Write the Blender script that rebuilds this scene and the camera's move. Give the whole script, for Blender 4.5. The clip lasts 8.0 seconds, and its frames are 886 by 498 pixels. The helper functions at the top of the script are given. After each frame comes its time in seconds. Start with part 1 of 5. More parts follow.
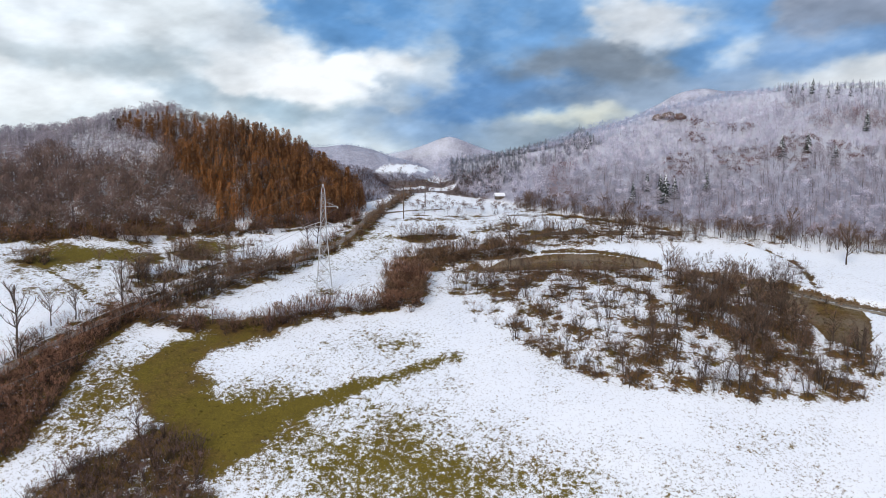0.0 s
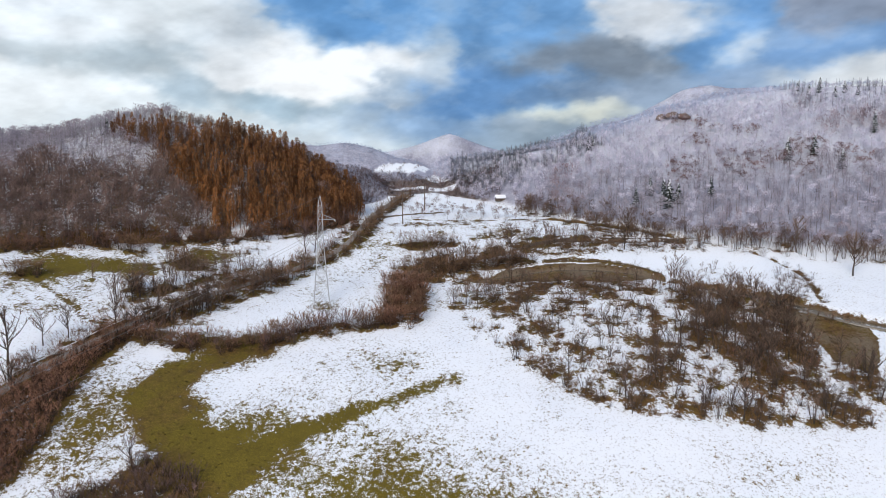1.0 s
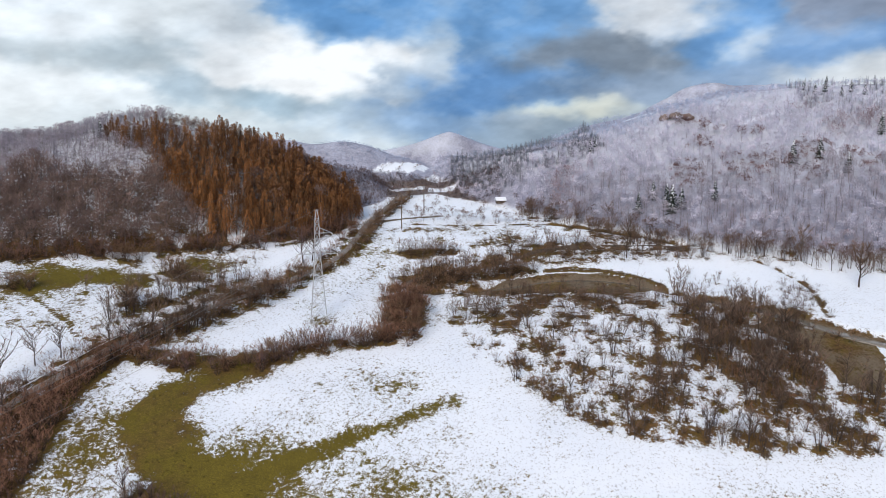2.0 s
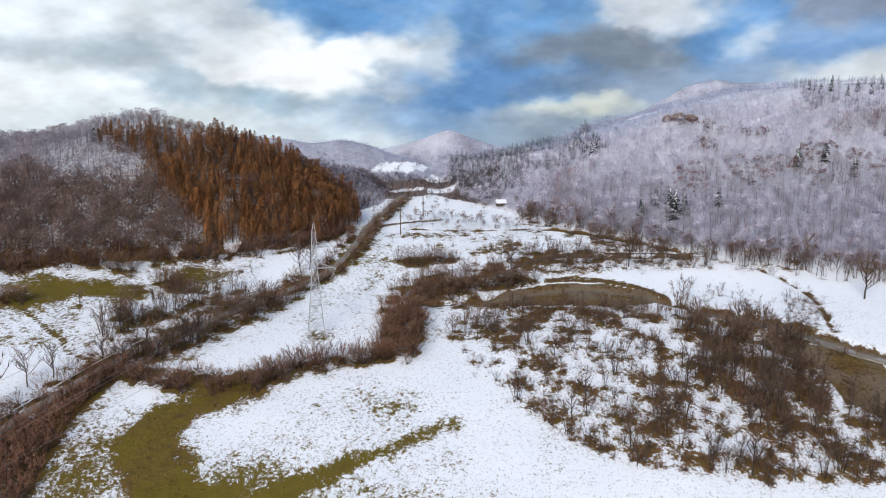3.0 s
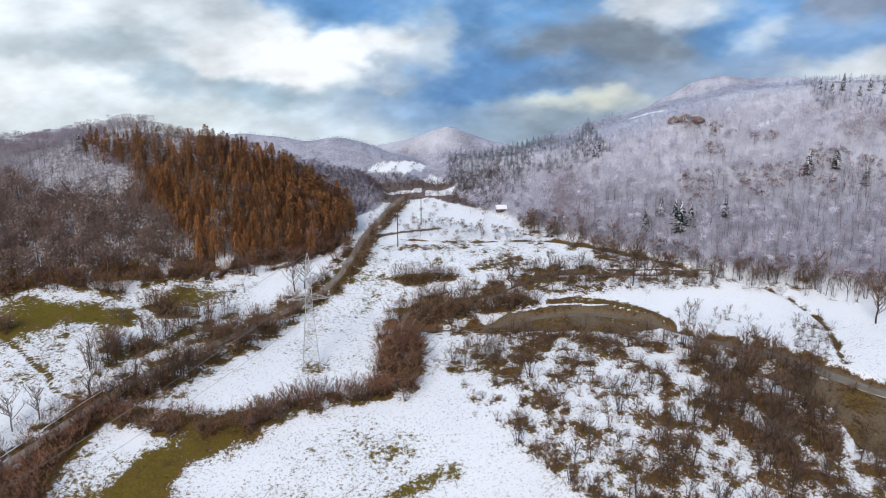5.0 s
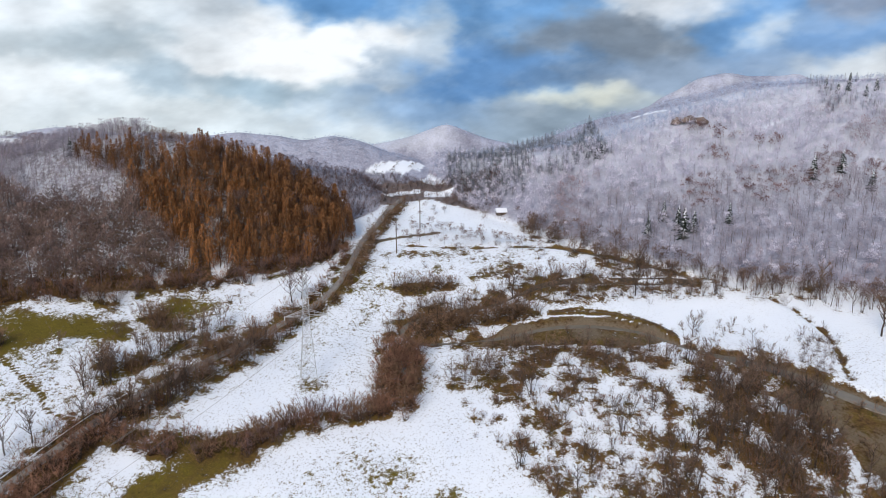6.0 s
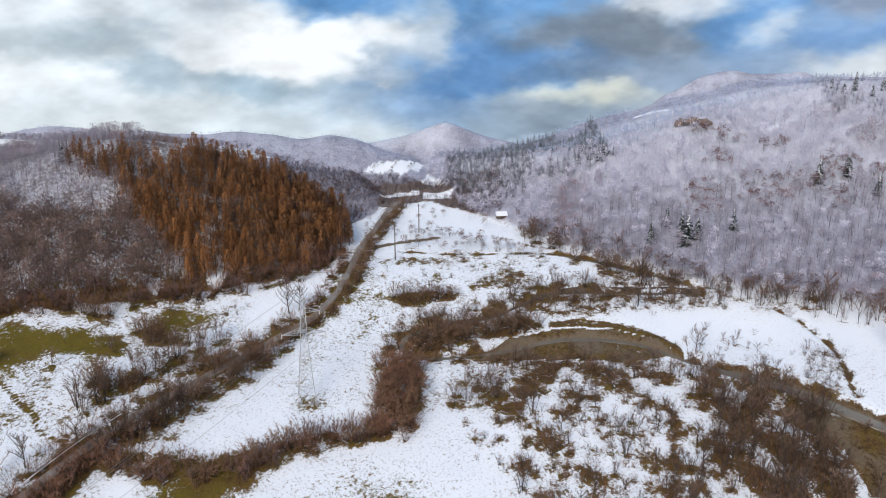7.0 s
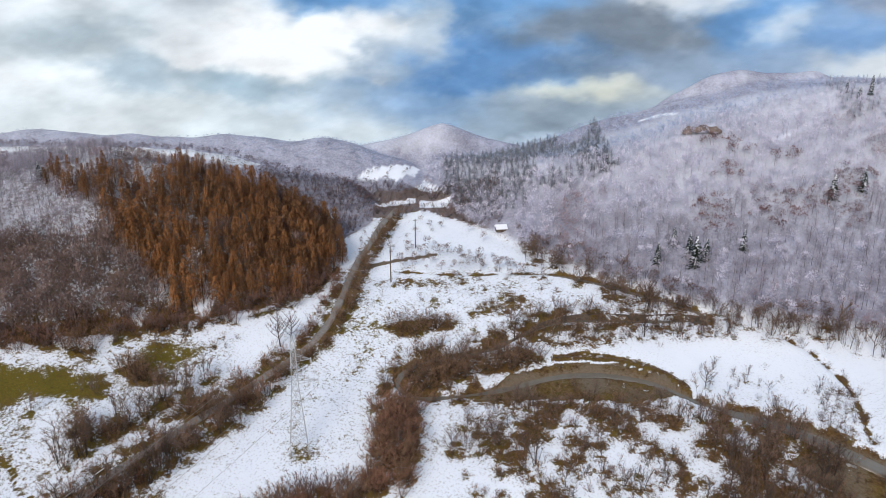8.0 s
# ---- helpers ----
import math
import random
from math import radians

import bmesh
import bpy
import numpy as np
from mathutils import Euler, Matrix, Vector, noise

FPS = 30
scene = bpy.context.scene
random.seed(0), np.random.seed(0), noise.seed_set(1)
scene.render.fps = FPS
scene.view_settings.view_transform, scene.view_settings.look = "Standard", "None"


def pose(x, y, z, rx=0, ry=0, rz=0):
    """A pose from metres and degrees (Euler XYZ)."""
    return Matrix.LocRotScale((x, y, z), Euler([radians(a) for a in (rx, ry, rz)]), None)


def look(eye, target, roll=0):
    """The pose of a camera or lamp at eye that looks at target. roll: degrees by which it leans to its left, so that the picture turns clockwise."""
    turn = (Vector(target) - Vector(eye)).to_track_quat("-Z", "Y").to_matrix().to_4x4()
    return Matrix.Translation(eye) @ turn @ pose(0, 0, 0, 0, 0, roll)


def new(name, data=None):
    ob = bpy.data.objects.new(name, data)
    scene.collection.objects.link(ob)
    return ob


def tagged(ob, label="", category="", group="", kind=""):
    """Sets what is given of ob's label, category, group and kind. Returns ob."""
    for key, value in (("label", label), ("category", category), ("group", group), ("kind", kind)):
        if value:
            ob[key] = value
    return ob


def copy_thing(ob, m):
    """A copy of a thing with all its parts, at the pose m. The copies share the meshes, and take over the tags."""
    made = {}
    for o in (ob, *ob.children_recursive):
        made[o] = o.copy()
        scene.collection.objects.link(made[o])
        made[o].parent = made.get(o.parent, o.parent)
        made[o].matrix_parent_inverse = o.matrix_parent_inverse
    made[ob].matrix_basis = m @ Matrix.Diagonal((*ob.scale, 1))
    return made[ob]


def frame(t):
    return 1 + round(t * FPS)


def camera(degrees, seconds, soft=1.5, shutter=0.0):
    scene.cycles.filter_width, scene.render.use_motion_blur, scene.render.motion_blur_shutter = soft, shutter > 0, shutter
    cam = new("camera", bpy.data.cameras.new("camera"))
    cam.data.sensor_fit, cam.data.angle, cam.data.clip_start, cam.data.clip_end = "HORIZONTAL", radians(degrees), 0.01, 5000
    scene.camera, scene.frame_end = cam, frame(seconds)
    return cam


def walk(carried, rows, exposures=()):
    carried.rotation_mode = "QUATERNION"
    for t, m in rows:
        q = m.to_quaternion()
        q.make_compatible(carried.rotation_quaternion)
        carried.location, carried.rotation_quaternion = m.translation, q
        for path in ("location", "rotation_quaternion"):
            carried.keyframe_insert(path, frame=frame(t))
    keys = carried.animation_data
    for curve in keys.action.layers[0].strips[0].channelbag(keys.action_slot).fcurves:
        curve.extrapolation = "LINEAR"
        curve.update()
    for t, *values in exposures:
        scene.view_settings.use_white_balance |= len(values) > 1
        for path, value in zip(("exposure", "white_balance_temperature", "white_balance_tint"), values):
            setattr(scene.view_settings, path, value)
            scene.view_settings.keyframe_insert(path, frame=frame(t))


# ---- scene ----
cam = camera(62.0, 8.0, 0.6)
# seconds, place in metres, heading and pitch in degrees
ROWS = [
    (0.0, -0.05, -0.13, 32.78, -0.022, -5.167),
    (0.5, 0.15, 2.81, 38.06, 0.005, -5.926),
    (1.0, 0.32, 5.73, 43.23, 0.023, -6.672),
    (1.5, 0.46, 8.65, 48.30, 0.033, -7.409),
    (3.0, 0.67, 17.55, 63.01, 0.005, -9.582),
    (3.5, 0.65, 20.60, 67.77, -0.024, -10.300),
    (4.0, 0.59, 23.72, 72.47, -0.063, -11.018),
    (4.5, 0.47, 26.91, 77.13, -0.114, -11.738),
    (6.0, -0.22, 37.09, 90.92, -0.333, -13.934),
    (6.5, -0.58, 40.72, 95.49, -0.429, -14.683),
    (7.0, -1.00, 44.49, 100.05, -0.538, -15.446),
    (7.4, -1.39, 47.63, 103.71, -0.636, -16.067),
    (7.5, -1.49, 49.07, 105.38, -0.669, -16.356),
    (7.6, -1.51, 51.92, 108.09, -0.713, -16.777),
    (7.7, -1.52, 54.76, 110.80, -0.757, -17.198),
    (7.8, -1.54, 57.61, 113.51, -0.801, -17.619),
    (7.9, -1.56, 60.45, 116.22, -0.845, -18.040),
    (8.0, -1.57, 63.30, 118.93, -0.889, -18.461),
]
walk(cam, [(t, pose(x, y, z, 90 + pitch, 0, yaw)) for t, x, y, z, yaw, pitch in ROWS],
     [(0, 0.0, 6250, 10), (8, 0.0, 6250, 10)])

# ---- light ----
SUN_UP, SUN_AZ = 38, 205
world = bpy.data.worlds.new("sky")
scene.world = world
world.use_nodes = True
wn = world.node_tree
sky = wn.nodes.new("ShaderNodeTexSky")
sky.sky_type, sky.sun_disc = "NISHITA", False
sky.sun_elevation, sky.sun_rotation = radians(SUN_UP), radians(SUN_AZ)
sky.air_density, sky.dust_density, sky.ozone_density = 1.0, 3.0, 1.0
wn.nodes["Background"].inputs[1].default_value = 0.13
wn.links.new(sky.outputs[0], wn.nodes["Background"].inputs[0])
sun = new("sun", bpy.data.lights.new("sun", "SUN"))
sun.data.energy, sun.data.angle, sun.data.color = 1.0, radians(20), (1.0, 0.96, 0.9)
a, e = radians(SUN_AZ), radians(SUN_UP)
sun.matrix_world = look((math.sin(a) * math.cos(e), math.cos(a) * math.cos(e), math.sin(e)), (0, 0, 0))
scene.view_settings.exposure = 0.0


# ---- materials ----
class Mat:
    """A node material under construction."""

    def __init__(self, name, rough=0.9, spec=0.2):
        self.m = bpy.data.materials.new(name)
        self.m.use_nodes = True
        self.t = self.m.node_tree
        self.b = self.t.nodes["Principled BSDF"]
        self.b.inputs["Roughness"].default_value = rough
        self.b.inputs["Specular IOR Level"].default_value = spec

    def node(self, kind, **ins):
        n = self.t.nodes.new(kind)
        for k, v in ins.items():
            self.put(n.inputs[k.replace("_", " ")], v)
        return n

    def put(self, socket, v):
        if isinstance(v, bpy.types.NodeSocket):
            self.t.links.new(v, socket)
        else:
            socket.default_value = v

    def place(self):
        return self.t.nodes.new("ShaderNodeNewGeometry").outputs["Position"]

    def noise(self, scale, detail=4.0, rough=0.6, vec=None):
        n = self.node("ShaderNodeTexNoise", Scale=scale, Detail=detail, Roughness=rough, Vector=self.place() if vec is None else vec)
        return n.outputs["Fac"]

    def math(self, op, p, q=0.0, clamp=False):
        n = self.t.nodes.new("ShaderNodeMath")
        n.operation, n.use_clamp = op, clamp
        self.put(n.inputs[0], p)
        self.put(n.inputs[1], q)
        return n.outputs[0]

    def span(self, v, lo, hi, to_lo=0.0, to_hi=1.0):
        n = self.t.nodes.new("ShaderNodeMapRange")
        n.interpolation_type = "SMOOTHSTEP"
        for k, q in zip(range(5), (v, lo, hi, to_lo, to_hi)):
            self.put(n.inputs[k], q)
        return n.outputs[0]

    def mix(self, f, p, q):
        n = self.t.nodes.new("ShaderNodeMix")
        n.data_type = "RGBA"
        self.put(n.inputs[0], f)
        self.put(n.inputs[6], (*p, 1) if isinstance(p, tuple) else p)
        self.put(n.inputs[7], (*q, 1) if isinstance(q, tuple) else q)
        return n.outputs[2]

    def attr(self, name):
        n = self.t.nodes.new("ShaderNodeAttribute")
        n.attribute_name = name
        return n.outputs["Fac"]

    def done(self, colour, bump=None, strength=0.4, dist=0.1):
        self.put(self.b.inputs["Base Color"], (*colour, 1) if isinstance(colour, tuple) else colour)
        if bump is not None:
            n = self.node("ShaderNodeBump", Strength=strength, Distance=dist, Height=bump)
            self.t.links.new(n.outputs[0], self.b.inputs["Normal"])
        return self.m


def speckled(name, dark, light, scale, rough=0.85, spec=0.2, big=0.08, grain=0.35):
    """A colour that wanders between two tones, in grain and in broad patches, and from piece to piece."""
    k = Mat(name, rough, spec)
    f = k.math("ADD", k.math("MULTIPLY", k.noise(scale), 0.6), k.math("MULTIPLY", k.noise(big, 3.0), 0.7))
    rnd = k.t.nodes.new("ShaderNodeNewGeometry").outputs["Random Per Island"]
    ob = k.t.nodes.new("ShaderNodeObjectInfo").outputs["Random"]
    f = k.math("ADD", f, k.math("ADD", k.math("MULTIPLY", rnd, grain), k.math("MULTIPLY", ob, 0.35)))
    return k.done(k.mix(k.span(f, 0.33 + 0.5 * grain, 1.05 + grain), dark, light))


def ground_material():
    k = Mat("snowy_meadow", 0.9, 0.15)
    fine, mid, big = k.noise(0.95, 6.0, 0.72), k.noise(0.35, 5.0, 0.65), k.noise(0.05, 4.0, 0.6)
    tuft = k.noise(3.6, 3.0, 0.6)
    cover = k.attr("snow_cover")
    n = k.math("ADD", k.math("MULTIPLY", fine, 0.55), k.math("MULTIPLY", mid, 0.33))
    n = k.math("ADD", n, k.math("MULTIPLY", tuft, 0.27))
    snow = k.span(k.math("ADD", cover, k.math("MULTIPLY", k.math("SUBTRACT", n, 0.575), -3.6)), 0.36, 0.64)
    # stalks and clods poking through thinner snow; the flecks also paint shaded dents
    fleck = k.span(k.noise(1.5, 4.0, 0.72), 0.54, 0.66)
    fleck = k.math("MULTIPLY", fleck, k.math("MULTIPLY", k.math("SUBTRACT", 1.17, cover), 2.6, True))
    snow = k.math("MULTIPLY", snow, k.math("SUBTRACT", 1.0, k.math("MULTIPLY", fleck, 0.65)))
    green = k.mix(k.math("ADD", k.math("MULTIPLY", fine, 0.5), k.math("MULTIPLY", k.noise(0.16, 4.0, 0.7), 0.6), True), (0.060, 0.048, 0.008), (0.30, 0.225, 0.030))
    brown = k.mix(k.span(k.math("ADD", k.math("MULTIPLY", fine, 0.6), k.math("MULTIPLY", mid, 0.5)), 0.32, 0.8), (0.045, 0.026, 0.013), (0.30, 0.165, 0.058))
    turf = k.mix(k.math("ADD", k.attr("green"), k.math("MULTIPLY", k.math("SUBTRACT", k.math("ADD", k.math("MULTIPLY", mid, 0.5), k.math("MULTIPLY", k.noise(0.11, 4.0, 0.65), 0.5)), 0.5), 3.2), True), brown, green)
    turf = k.mix(k.span(tuft, 0.35, 0.75), k.mix(0.55, turf, (0.02, 0.018, 0.008)), turf)
    gravel = k.mix(k.noise(1.3, 6.0, 0.8), (0.065, 0.047, 0.029), (0.25, 0.195, 0.135))
    turf = k.mix(k.span(k.math("ADD", k.attr("gravel"), k.math("MULTIPLY", k.math("SUBTRACT", n, 0.575), 2.5)), 0.3, 0.75), turf, gravel)
    white = k.mix(big, (0.81, 0.855, 0.925), (0.90, 0.93, 0.97))
    bump = k.math("ADD", k.math("MULTIPLY", snow, 0.5), k.math("MULTIPLY", k.math("ADD", fine, mid), 0.5))
    # undergrowth furred with frost; on the far hills the same blue paints haze in
    rime_haze = k.mix(k.span(k.math("ADD", k.math("MULTIPLY", fine, 0.5), k.math("MULTIPLY", k.noise(0.09, 4.0, 0.6), 0.5)), 0.3, 0.7), (0.22, 0.215, 0.265), (0.49, 0.505, 0.61))
    return k.done(k.mix(k.attr("frost"), k.mix(snow, turf, white), rime_haze), bump, 0.5, 0.3)


def road_material():
    k = Mat("worn_road", 0.8, 0.3)
    f = k.math("ADD", k.math("MULTIPLY", k.noise(1.2, 5.0, 0.7), 0.6), k.math("MULTIPLY", k.noise(0.12), 0.5))
    return k.done(k.mix(k.span(f, 0.3, 0.85), (0.15, 0.14, 0.13), (0.36, 0.34, 0.32)), k.noise(6.0), 0.3, 0.05)


def water_material():
    k = Mat("stream_water", 0.12, 0.5)
    return k.done(k.mix(k.noise(0.15), (0.12, 0.10, 0.075), (0.24, 0.215, 0.175)), k.noise(1.5), 0.08, 0.05)


def frost_material(name, thin, thick):
    """Twigs under hoarfrost, with browner stands among them."""
    k = Mat(name, 0.95, 0.1)
    stand = k.math("ADD", k.noise(0.024, 3.0, 0.5), k.math("MULTIPLY", k.noise(0.10, 3.0), 0.35))
    rnd = k.t.nodes.new("ShaderNodeNewGeometry").outputs["Random Per Island"]
    f = k.math("ADD", stand, k.math("MULTIPLY", k.math("SUBTRACT", rnd, 0.5), 0.10))
    tone = k.math("ADD", k.math("MULTIPLY", rnd, 0.35), k.math("MULTIPLY", k.span(k.noise(0.22, 3.0, 0.6), 0.3, 0.7), 0.65))
    frost = k.mix(tone, thin, thick)
    return k.done(k.mix(k.span(f, 0.74, 0.87), frost, (0.33, 0.245, 0.26)))


M_GROUND = ground_material()
M_ROAD = road_material()
M_WATER = water_material()
M_BARK = speckled("brown_bark", (0.025, 0.019, 0.015), (0.10, 0.075, 0.06), 3.0)
M_GREYBARK = speckled("grey_bark", (0.08, 0.07, 0.065), (0.24, 0.21, 0.20), 3.0)
M_TWIG = speckled("brown_twigs", (0.080, 0.045, 0.027), (0.29, 0.170, 0.098), 0.15, big=0.07)
M_REDTWIG = speckled("reddish_twigs", (0.115, 0.056, 0.036), (0.40, 0.205, 0.125), 0.15, big=0.07)
M_GREYTWIG = speckled("grey_brown_twigs", (0.066, 0.042, 0.030), (0.245, 0.160, 0.112), 0.12, big=0.06)
M_DARKTWIG = speckled("dark_twigs", (0.070, 0.042, 0.036), (0.205, 0.130, 0.115), 0.4, grain=0.15)
M_WOODTWIG = speckled("mauve_brown_twigs", (0.080, 0.050, 0.040), (0.265, 0.185, 0.160), 0.15, big=0.06, grain=0.15)
M_FARTWIG = speckled("grey_twigs", (0.062, 0.046, 0.050), (0.165, 0.130, 0.145), 0.5, grain=0.15)
M_FROST = frost_material("frosted_twigs", (0.50, 0.47, 0.555), (0.80, 0.775, 0.875))
M_MAUVE = frost_material("thinly_frosted_twigs", (0.21, 0.185, 0.21), (0.52, 0.48, 0.55))
# the bluish haze of distance is painted into these frost tones
M_HAZYFROST = speckled("haze_blue_frost", (0.27, 0.33, 0.44), (0.47, 0.53, 0.67), 0.35, grain=0.15)
M_STANDTWIG = speckled("red_brown_twigs", (0.14, 0.075, 0.072), (0.30, 0.18, 0.175), 0.4, grain=0.2)
M_FROSTBARK = speckled("frosted_bark", (0.20, 0.18, 0.20), (0.36, 0.335, 0.38), 2.0)
M_LARCH = speckled("orange_larch_needles", (0.085, 0.050, 0.032), (0.37, 0.165, 0.060), 0.10, big=0.05, grain=0.10)
M_SPRUCE = speckled("dark_spruce_needles", (0.012, 0.02, 0.014), (0.035, 0.05, 0.035), 1.0)
M_FROSTNEEDLE = speckled("frosted_needles", (0.15, 0.17, 0.18), (0.56, 0.58, 0.63), 1.2)
M_SNOW = speckled("lying_snow", (0.76, 0.80, 0.87), (0.88, 0.90, 0.93), 1.0)
M_STEEL = speckled("galvanised_steel", (0.32, 0.33, 0.34), (0.5, 0.5, 0.51), 2.0, 0.55, 0.5)
M_GLASS = speckled("pale_insulators", (0.5, 0.5, 0.48), (0.7, 0.7, 0.66), 2.0, 0.3, 0.5)
M_WIRE = speckled("weathered_wire", (0.16, 0.15, 0.14), (0.26, 0.25, 0.24), 0.5, 0.6, 0.4)
M_WOOD = speckled("weathered_wood", (0.06, 0.045, 0.035), (0.18, 0.14, 0.11), 3.0)
M_STONE = speckled("grey_stones", (0.14, 0.13, 0.12), (0.4, 0.38, 0.36), 1.5)


# ---- shape of the land ----
def curve(knots, smooth):
    """A smoothed line through a few (place, value) pairs."""
    ks = np.array(knots, float)
    fine = np.arange(ks[0, 0] - 4 * smooth, ks[-1, 0] + 4 * smooth, smooth / 8)
    v = np.interp(fine, ks[:, 0], ks[:, 1])
    w = np.exp(-0.5 * (np.arange(-32, 33) / 8) ** 2)
    v = np.convolve(np.pad(v, 32, mode="edge"), w / w.sum(), mode="valid")
    return lambda q: np.interp(q, fine, v)


floor_z = curve([(-400, -78), (60, -72), (110, -60), (150, -42), (166, -33.5), (176, -28.5), (202, -18), (232, -8), (245, -4.5), (268, 0.5), (280, 2.5),
                 (309, 12.3), (341, 18.5), (375, 23), (393, 27.5), (410, 31.5), (435, 36), (470, 0), (520, -65), (1500, -70)], 8)
left_foot = curve([(-600, 250), (-250, 268), (-160, 282), (-134, 290), (-103, 299), (-85, 305), (-67, 312.5), (-50, 321), (-41, 331), (-35, 346), (-22, 380)], 6)
left_crest_y = curve([(-600, 360), (-250, 358), (-168, 350), (-122, 344), (-92, 346), (-62, 352), (-38, 362), (-20, 390)], 8)
left_crest_z = curve([(-600, 55), (-260, 52), (-207, 52), (-185, 53), (-150, 60), (-128, 64.5), (-100, 58), (-75, 46), (-59, 36.5), (-43, 24), (-34, 19), (-20, 18)], 5)
right_foot = curve([(-12, 420), (0, 395), (14, 380), (30, 360), (47, 343), (56, 331), (73, 319), (95, 307), (113, 300), (139, 294), (172, 287), (260, 275), (600, 255)], 6)
right_slope = curve([(0, 0.5), (47, 0.5), (73, 0.6), (113, 0.66), (172, 0.66), (200, 0.65), (600, 0.6)], 10)
right_crest_y = curve([(-10, 440), (30, 412), (47, 398), (62, 388), (89, 381), (116, 384), (150, 396), (200, 404), (600, 400)], 8)
upper_slope = curve([(-10, 0.05), (30, 0.10), (62, 0.10), (90, 0.15), (116, 0.17), (160, 0.16), (200, 0.08), (600, 0.05)], 10)
far_left_z = curve([(-600, 62), (-213, 60), (-172, 57.5), (-140, 55), (-112, 56.5), (-90, 55.5), (-66, 53.5), (-54, 54.5), (-38, 50.5), (-22, 45.5), (-6, 39.5), (8, 27)], 5)
dark_hill_z = curve([(-300, 58), (-150, 55), (-131, 54.5), (-112, 54), (-92, 50.5), (-77, 45), (-57, 40.5), (-42, 37.5), (-31, 32), (-20, 24)], 5)
misty_z = curve([(20, 30), (60, 48), (95, 60), (108, 67), (122, 76), (135, 83.5), (147, 88), (163, 86.3), (174, 85.5), (189, 87.2), (203, 84.5), (226, 82), (300, 80), (600, 70)], 4)


def ease(q):
    q = np.clip(q, 0, 1)
    return q * q * (3 - 2 * q)


def wave(x, y, size, seed):
    """Smooth bumps of about that size, from -1 to 1."""
    a = np.sin(x / size * 2.1 + seed) * np.cos(y / size * 1.7 - 1.3 * seed)
    b = np.sin((x * 0.8 + y * 0.6) / size * 3.3 + 2.2 * seed) * np.cos((y * 0.8 - x * 0.6) / size * 2.9 + seed)
    return 0.6 * a + 0.4 * b


def land(x, y):
    """The height of the bare ground."""
    x, y = np.asarray(x, float), np.asarray(y, float)
    base = floor_z(y) + 0.075 * np.logaddexp(0, (-x - 55) / 12) * 12 * np.where(y < 420, 1, 0.4) + 1.6 * ease((x - 5) / 60)
    z = base + 0.35 * wave(x, y, 14, 1.0) + 0.15 * wave(x, y, 5, 2.0)
    # wooded hill across the meadow
    fy, cy, cz = left_foot(x), left_crest_y(x), left_crest_z(x)
    up = np.clip((y - fy) / np.maximum(cy - fy, 8), 0, 1)
    up = 0.55 * up + 0.45 * ease(up)
    back = np.exp(-np.maximum(y - cy, 0) ** 2 / (2 * 30.0 ** 2))
    z = np.maximum(z, base + np.maximum(cz - base, 0) * up * back + 0.8 * up * wave(x, y, 18, 3.0))
    # long frosted slope on the other side
    rise = right_slope(x) * np.logaddexp(0, (np.minimum(y, right_crest_y(x)) - right_foot(x)) / 2) * 2
    rise = (rise + upper_slope(x) * np.clip(y - right_crest_y(x), 0, np.maximum(430 - right_crest_y(x), 0))) * np.exp(-np.maximum(y - 430, 0) ** 2 / (2 * 20.0 ** 2)) + 1.5 * ease(rise / 20) * wave(x, y, 26, 5.0)
    z = np.maximum(z, np.where(x > -12, floor_z(np.minimum(y, right_foot(x))) + 1.6 * ease((x - 5) / 60) - 1.2 + rise, -99))
    # hills that close the valley
    fl, dl = far_left_z(x), dark_hill_z(x)
    z = np.maximum(z, base + np.maximum(fl - base + 1.5 * wave(x, y, 16, 2.0), 0) * ease((y - 398) / 32) * np.exp(-np.maximum(y - 430, 0) ** 2 / (2 * 25.0 ** 2)))
    z = np.maximum(z, base + np.maximum(dl - base + 1.2 * wave(x, y, 13, 1.0), 0) * ease((y - 378) / 28) * np.exp(-np.maximum(y - 406, 0) ** 2 / (2 * 7.0 ** 2)))
    z = np.maximum(z, -70 + 122.0 * np.exp(-(np.abs(x - 2) / 240) ** 2 - (np.abs(y - 445) / 38) ** 2) + 8 * np.exp(-(np.abs(x - 4) / 17) ** 1.6 - ((y - 444) / 14) ** 2))
    z = np.maximum(z, -70 + (misty_z(x) + 70 + 1.5 * wave(x, y, 13, 4.0)) * np.exp(-(np.abs(y - 437) / 42) ** 2))
    return z


# ---- courses and stretches of the plan (x, y in metres) ----
ROAD = [(-150, 130), (-126, 172), (-114, 199), (-105, 214), (-98, 226), (-89, 238.5), (-78, 252), (-67.5, 264.5), (-57, 278), (-50, 285.8), (-44, 292.3), (-39.5, 301.5),
        (-36.6, 310.4), (-34.8, 323.3), (-33, 338.6), (-30.5, 352.3), (-27.2, 365.3), (-25.5, 377), (-21.5, 387), (-17, 396)]
TRACK = [(-31, 340.5), (-26.5, 342.4), (-18.7, 345.4), (-11.2, 348), (0, 352.6)]
RIVER = [(170, 214), (150, 225), (129.6, 234.9), (119.6, 243.6), (108.6, 252.2), (98.7, 257.3), (89.6, 260.8), (80, 265.5), (73, 272.5), (62, 277.5), (48, 279.5), (35, 278),
         (22.7, 274), (13.6, 272), (2.7, 270), (-7.2, 270), (-14, 275), (-12, 283), (0, 289), (16.6, 291), (29, 297.5), (36, 302), (44, 304.5), (56, 304.5), (72, 303.2), (86, 304), (97, 303)]
